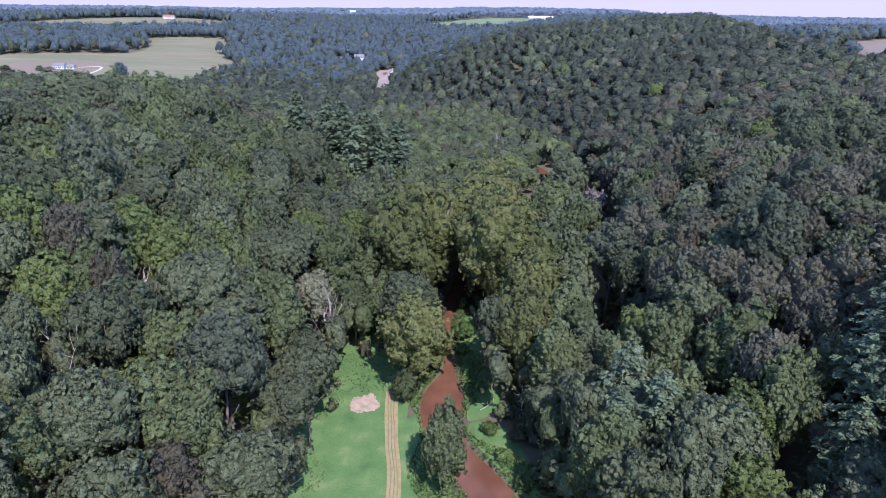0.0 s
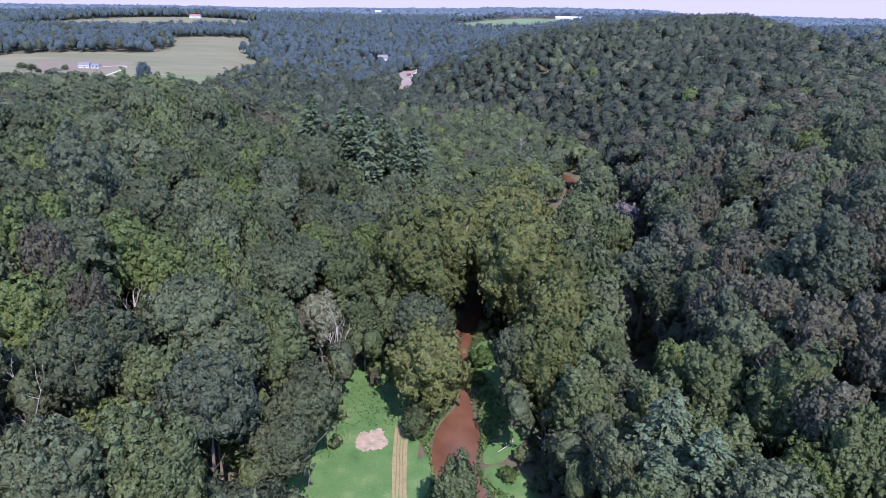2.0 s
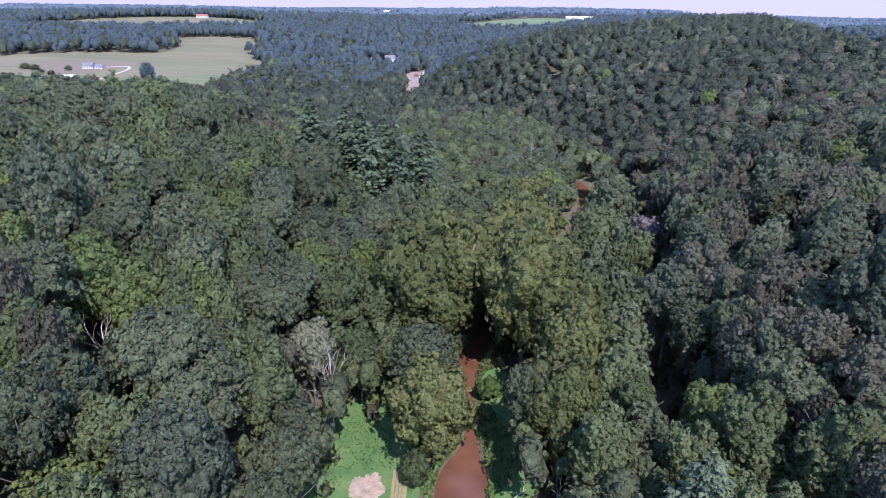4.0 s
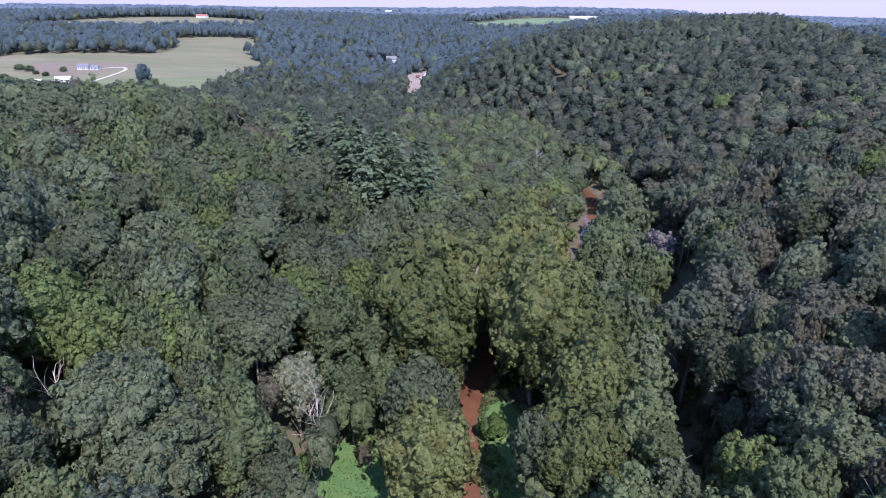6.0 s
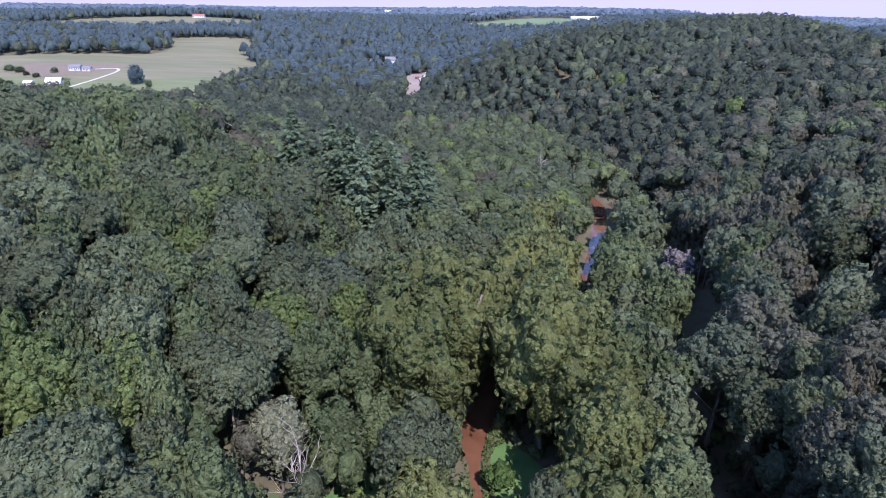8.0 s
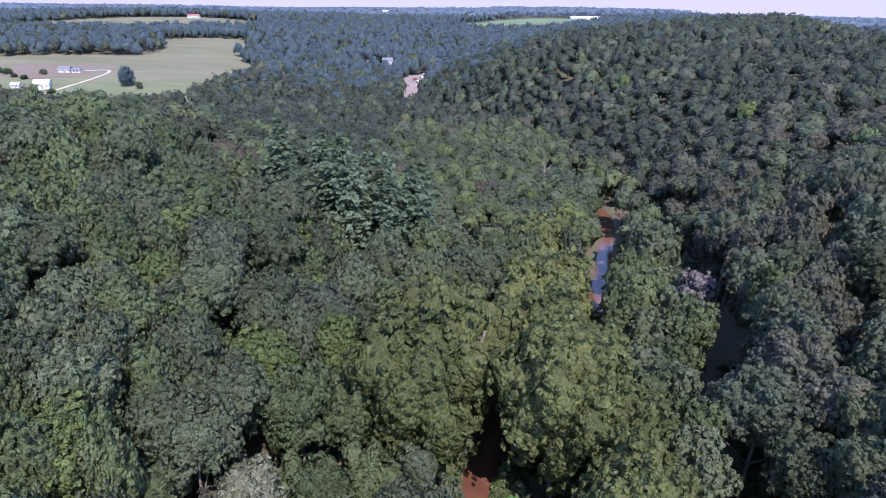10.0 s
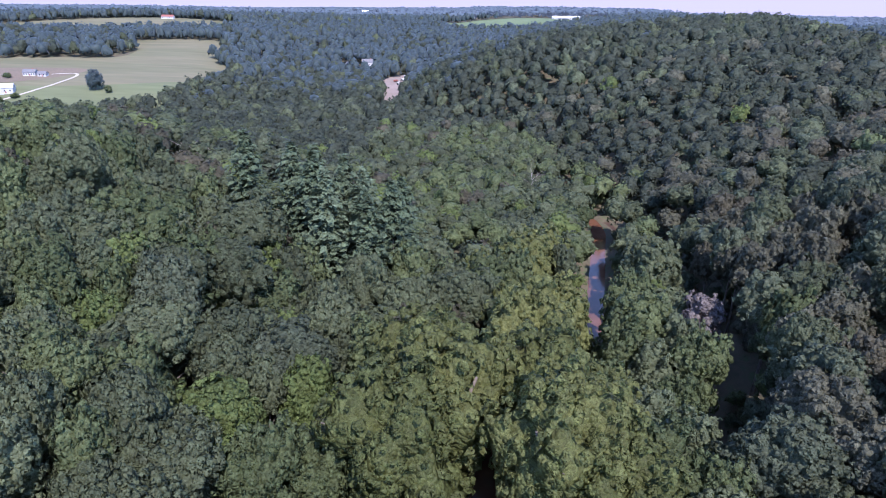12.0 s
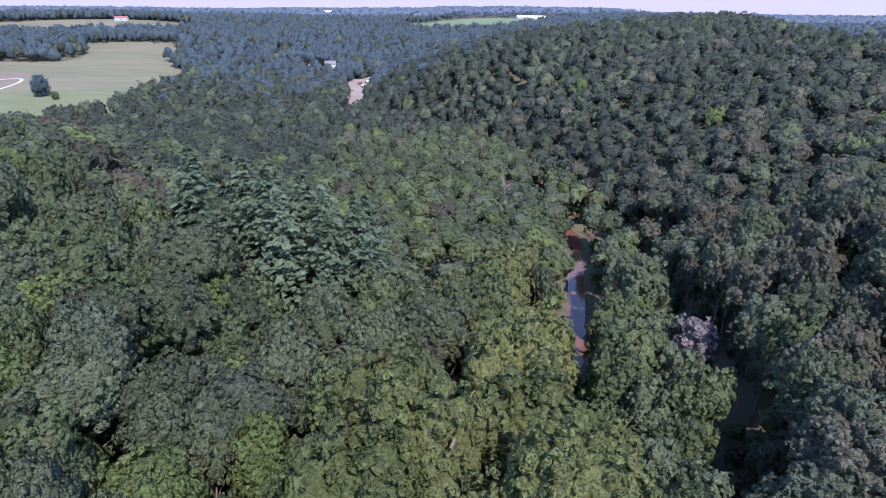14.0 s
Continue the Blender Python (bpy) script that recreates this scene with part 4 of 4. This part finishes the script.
# ---- buildings and yard ----


def box(w, d, h, z=0.0):
    x, y = w / 2, d / 2
    return [(-x, -y, z), (x, -y, z), (x, y, z), (-x, y, z), (-x, -y, z + h), (x, -y, z + h), (x, y, z + h), (-x, y, z + h)], [(0, 3, 2, 1), (4, 5, 6, 7), (0, 1, 5, 4), (1, 2, 6, 5), (2, 3, 7, 6), (3, 0, 4, 7)]


def moved(piece, x, y, z):
    v, f = piece
    return [(a + x, b + y, c + z) for a, b, c in v], f


def house(name, x, y, turn, w, d, h, rise, wall, roof, label, windows=4, chimney=False):
    """A building with gabled walls, an overhanging roof, windows and a door."""
    root = new(name)
    root.matrix_basis = pose(x, y, float(height(x, y)) + 0.3, 0, 0, turn)
    v, f = box(w, d, h + 1.5, -1.5)
    v += [(-w / 2, 0, h + rise), (w / 2, 0, h + rise)]
    f = [*f[:1], *f[2:], (4, 5, 9, 8), (6, 7, 8, 9), (5, 6, 9), (7, 4, 8)]
    link_mesh("wall", v, f, wall, root)
    o, th = 0.5, 0.25
    for s in (-1, 1):
        e = s * (d / 2 + o)
        dz = rise * (d / 2 + o) / (d / 2)
        a, b = -w / 2 - o, w / 2 + o
        q = [(a, 0, h + rise + 0.05), (b, 0, h + rise + 0.05), (b, e, h + rise - dz + 0.05), (a, e, h + rise - dz + 0.05)]
        q += [(i, j, k + th) for i, j, k in q]
        link_mesh("roof", q, [(0, 1, 2, 3), (7, 6, 5, 4), (0, 4, 5, 1), (1, 5, 6, 2), (2, 6, 7, 3), (3, 7, 4, 0)], roof, root)
    for k in range(windows):
        u = -w / 2 + w * (k + 0.5) / windows
        for s in (-1, 1):
            link_mesh("window", *moved(box(1.1, 0.12, 1.5), u, s * (d / 2 + 0.03), h * 0.35), M_GLASS, root)
    link_mesh("door", *moved(box(1.1, 0.14, 2.1), w * 0.06, -d / 2 - 0.05, 0), M_RED, root)
    if chimney:
        link_mesh("chimney", *moved(box(0.8, 0.8, 2.2), w * 0.25, 0, h + rise - 0.8), M_RED, root)
    return tagged(root, label, "house")


house("farmhouse", -484, 806, 8, 13, 8, 4.2, 2.6, M_WHITE, M_ROOF, "white clapboard farmhouse beside the hay field", 5, True)
house("garage", -470, 806, 8, 9, 7, 3.0, 2.2, M_WHITE, M_ROOF, "low white garage beside the farmhouse", 2)
house("barn", -470, 742, 20, 15, 11, 5.5, 3.6, M_WHITE, M_METAL, "barn with a bright white metal roof", 3)
house("shed", -500, 742, 5, 9, 6, 3.0, 2.0, M_WHITE, M_METAL, "small white shed behind the trees", 2)
house("house", -126, 972, 10, 15, 9, 6.0, 4.0, M_WHITE, M_ROOF, "white two-storey house in the valley woods", 4, True)
house("house", -149, 966, -30, 11, 8, 5.0, 3.0, M_WHITE, M_ROOF, "small white house among dark trees", 3)
house("poultry_barn", 240, 1590, 4, 66, 12, 5.0, 3.0, M_WHITE, M_METAL, "long white poultry barn on the upland", 12)
house("farmhouse", -590, 1412, 0, 24, 9, 4.5, 3.0, M_WHITE, M_RED, "long white farmhouse with a reddish roof on a far ridge", 5)
house("farmhouse", -300, 2150, 6, 30, 14, 9.0, 5.0, M_WHITE, M_METAL, "white farm building on the far upland", 5)
house("barn", -225, 2150, -6, 24, 13, 8.0, 5.0, M_WHITE, M_ROOF, "pale barn on the far upland", 4)
house("barn", 592, 938, 20, 22, 12, 7.0, 4.5, M_RED, M_METAL, "red barn beyond the ploughed field", 4)
house("farmhouse", 562, 918, 10, 13, 9, 6.0, 4.0, M_WHITE, M_ROOF, "white farmhouse beside a red barn", 4)


def vehicle(name, x, y, turn, length, wide, high, paint, label):
    """A truck: cargo body, cab with a windscreen, chassis and wheels."""
    root = new(name)
    root.matrix_basis = pose(x, y, float(height(x, y)) + 0.55, 0, 0, turn)
    link_mesh("cargo_box", *moved(box(length * 0.68, wide, high - 0.9, 0.9), -length * 0.14, 0, 0), paint, root)
    link_mesh("cab", *moved(box(length * 0.24, wide * 0.95, high * 0.62, 0.7), length * 0.36, 0, 0), paint, root)
    link_mesh("windscreen", *moved(box(0.1, wide * 0.8, high * 0.25), length * 0.485, 0, high * 0.5), M_GLASS, root)
    link_mesh("chassis", *box(length * 0.96, wide * 0.5, 0.35, 0.5), M_DARK, root)
    for u in (-0.36, -0.2, 0.34):
        for e in (-1, 1):
            v, f = tube([(length * u, e * wide * 0.5, 0.5), (length * u, e * wide * 0.36, 0.5)], (0.5, 0.5), 14)
            link_mesh("wheel", v, [*f, tuple(reversed(range(14)))], M_DARK, root)
    return tagged(root, label, "truck", "trucks in the dirt yard")


vehicle("box_truck", -66, 915, 10, 12, 2.6, 3.8, M_WHITE, "white box truck parked on bare dirt")
vehicle("box_truck", -69, 898, 20, 10, 2.6, 3.4, M_WHITE, "white box truck parked on bare dirt")
vehicle("dump_truck", -80, 892, 60, 7, 2.4, 2.8, M_RED, "red dump truck parked on bare dirt")
vehicle("trailer_truck", -74, 872, 80, 11, 2.5, 3.2, M_METAL, "pale trailer truck at the yard edge")

# ---- farm drive, lone trees ----
DRIVE = smooth_line([(-466, 815, 3.5), (-446, 824, 3.5), (-437, 816, 3.5), (-434, 795, 3.5), (-437, 770, 3.5), (-448, 745, 3.5), (-462, 722, 3.5)], 4)
drive = ribbon("drive", DRIVE, 0, M_DRIVE)
dv = np.array([q.co[:] for q in drive.data.vertices])
for q, h in zip(drive.data.vertices, height(dv[:, 0], dv[:, 1])):
    q.co.z = h + 0.85
tagged(drive, "pale gravel farm drive curving across the field", "drive", kind="structure")
for kind, x, y, h, r in (("spruce", -384, 757, 22, 9.5), ("alder", -366, 748, 9, 4), ("alder", -500, 790, 16, 6), ("alder", -508, 768, 13, 5.5), ("alder", -540, 786, 18, 8), ("alder", -556, 792, 18, 8.5), ("alder", -524, 774, 12, 5), ("alder", -548, 752, 17, 8), ("alder", -534, 742, 18, 8), ("alder", -520, 738, 15, 7),
                         ("alder", -452, 728, 14, 6), ("alder", -462, 716, 15, 7), ("alder", -356, 726, 8, 3), ("alder", -478, 728, 16, 7), ("alder", -496, 724, 14, 7), ("alder", -440, 708, 12, 5),
                         ("alder", -81, 733, 7, 5), ("alder", -66, 735, 6, 5)):
    base, wide = (22.0, 4.3) if kind == "pine" else (SHAPES[kind][0][2], SHAPES[kind][0][0])
    plant(kind, x, y, r / wide, h / base, x % 6.28, False, 0)

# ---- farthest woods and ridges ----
# blue base colour and faint glow stand in for haze over the ridges
ridge_mat = noisy("hazed_ridge_woods", [(0.030, 0.048, 0.062), (0.050, 0.072, 0.088)], 0.006, 0.95, 0.0, 8, 0.05)
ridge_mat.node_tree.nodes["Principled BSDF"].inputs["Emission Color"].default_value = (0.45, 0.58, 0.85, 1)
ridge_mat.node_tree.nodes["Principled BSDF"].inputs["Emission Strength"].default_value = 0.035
far_woods = woods("backdrop", scatter(1600, 3400, 33.0, 24), 4, 6.0, 19.0, (6, 22), 1, 0.6, 4, "distant wooded upland with blue haze in its colour and glow")
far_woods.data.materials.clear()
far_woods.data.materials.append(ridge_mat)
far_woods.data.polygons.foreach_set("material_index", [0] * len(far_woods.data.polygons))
tagged(far_woods, kind="structure")
for k, (dist, top, wave) in enumerate(((3600, 66, 8), (4350, 74, 9))):
    a = np.radians(np.arange(-62, 62.1, 0.4))
    rough = np.array([noise.noise(Vector((q * 9 + k * 7, 0.3, 0))) * wave + noise.noise(Vector((q * 140, 5.0, k))) * 3 for q in a])
    crest = np.column_stack([np.sin(a) * dist, np.cos(a) * dist, top + rough - 48 * step(a, -0.05, 0.5)])
    foot = np.column_stack([np.sin(a) * (dist - 260), np.cos(a) * (dist - 260), np.full(len(a), 20.0)])
    rear = np.column_stack([np.sin(a) * (dist + 260), np.cos(a) * (dist + 260), np.full(len(a), 20.0)])
    P = np.stack([foot, crest, rear], 1).reshape(-1, 3)
    i = np.arange(len(a) - 1) * 3
    F = np.vstack([np.column_stack([i, i + 3, i + 4, i + 1]), np.column_stack([i + 1, i + 4, i + 5, i + 2])])
    tagged(link_mesh("backdrop", P, F, ridge_mat, smooth=True), "wooded ridge on the horizon, coloured and glowing like blue haze", "ridge", kind="structure")

# ---- hazy sky low over the horizon ----
haze_mat, hn, hl, hb = nodes_of("hazy_sky", 1.0)
glow = hn.new("ShaderNodeEmission")
glow.inputs["Color"].default_value, glow.inputs["Strength"].default_value = (0.66, 0.68, 1.0, 1), 0.255
hl.new(glow.outputs[0], hn["Material Output"].inputs["Surface"])
a = np.radians(np.arange(-66, 66.1, 3))
low = np.column_stack([np.sin(a) * 5000, np.cos(a) * 5000, np.full(len(a), -300.0)])
high = np.column_stack([np.sin(a) * 5000, np.cos(a) * 5000, np.full(len(a), 420.0)])
P = np.stack([low, high], 1).reshape(-1, 3)
i = np.arange(len(a) - 1) * 2
tagged(link_mesh("backdrop", P, np.column_stack([i, i + 1, i + 3, i + 2]), haze_mat), "pale lavender hazy sky behind the far ridges", "sky", kind="structure")
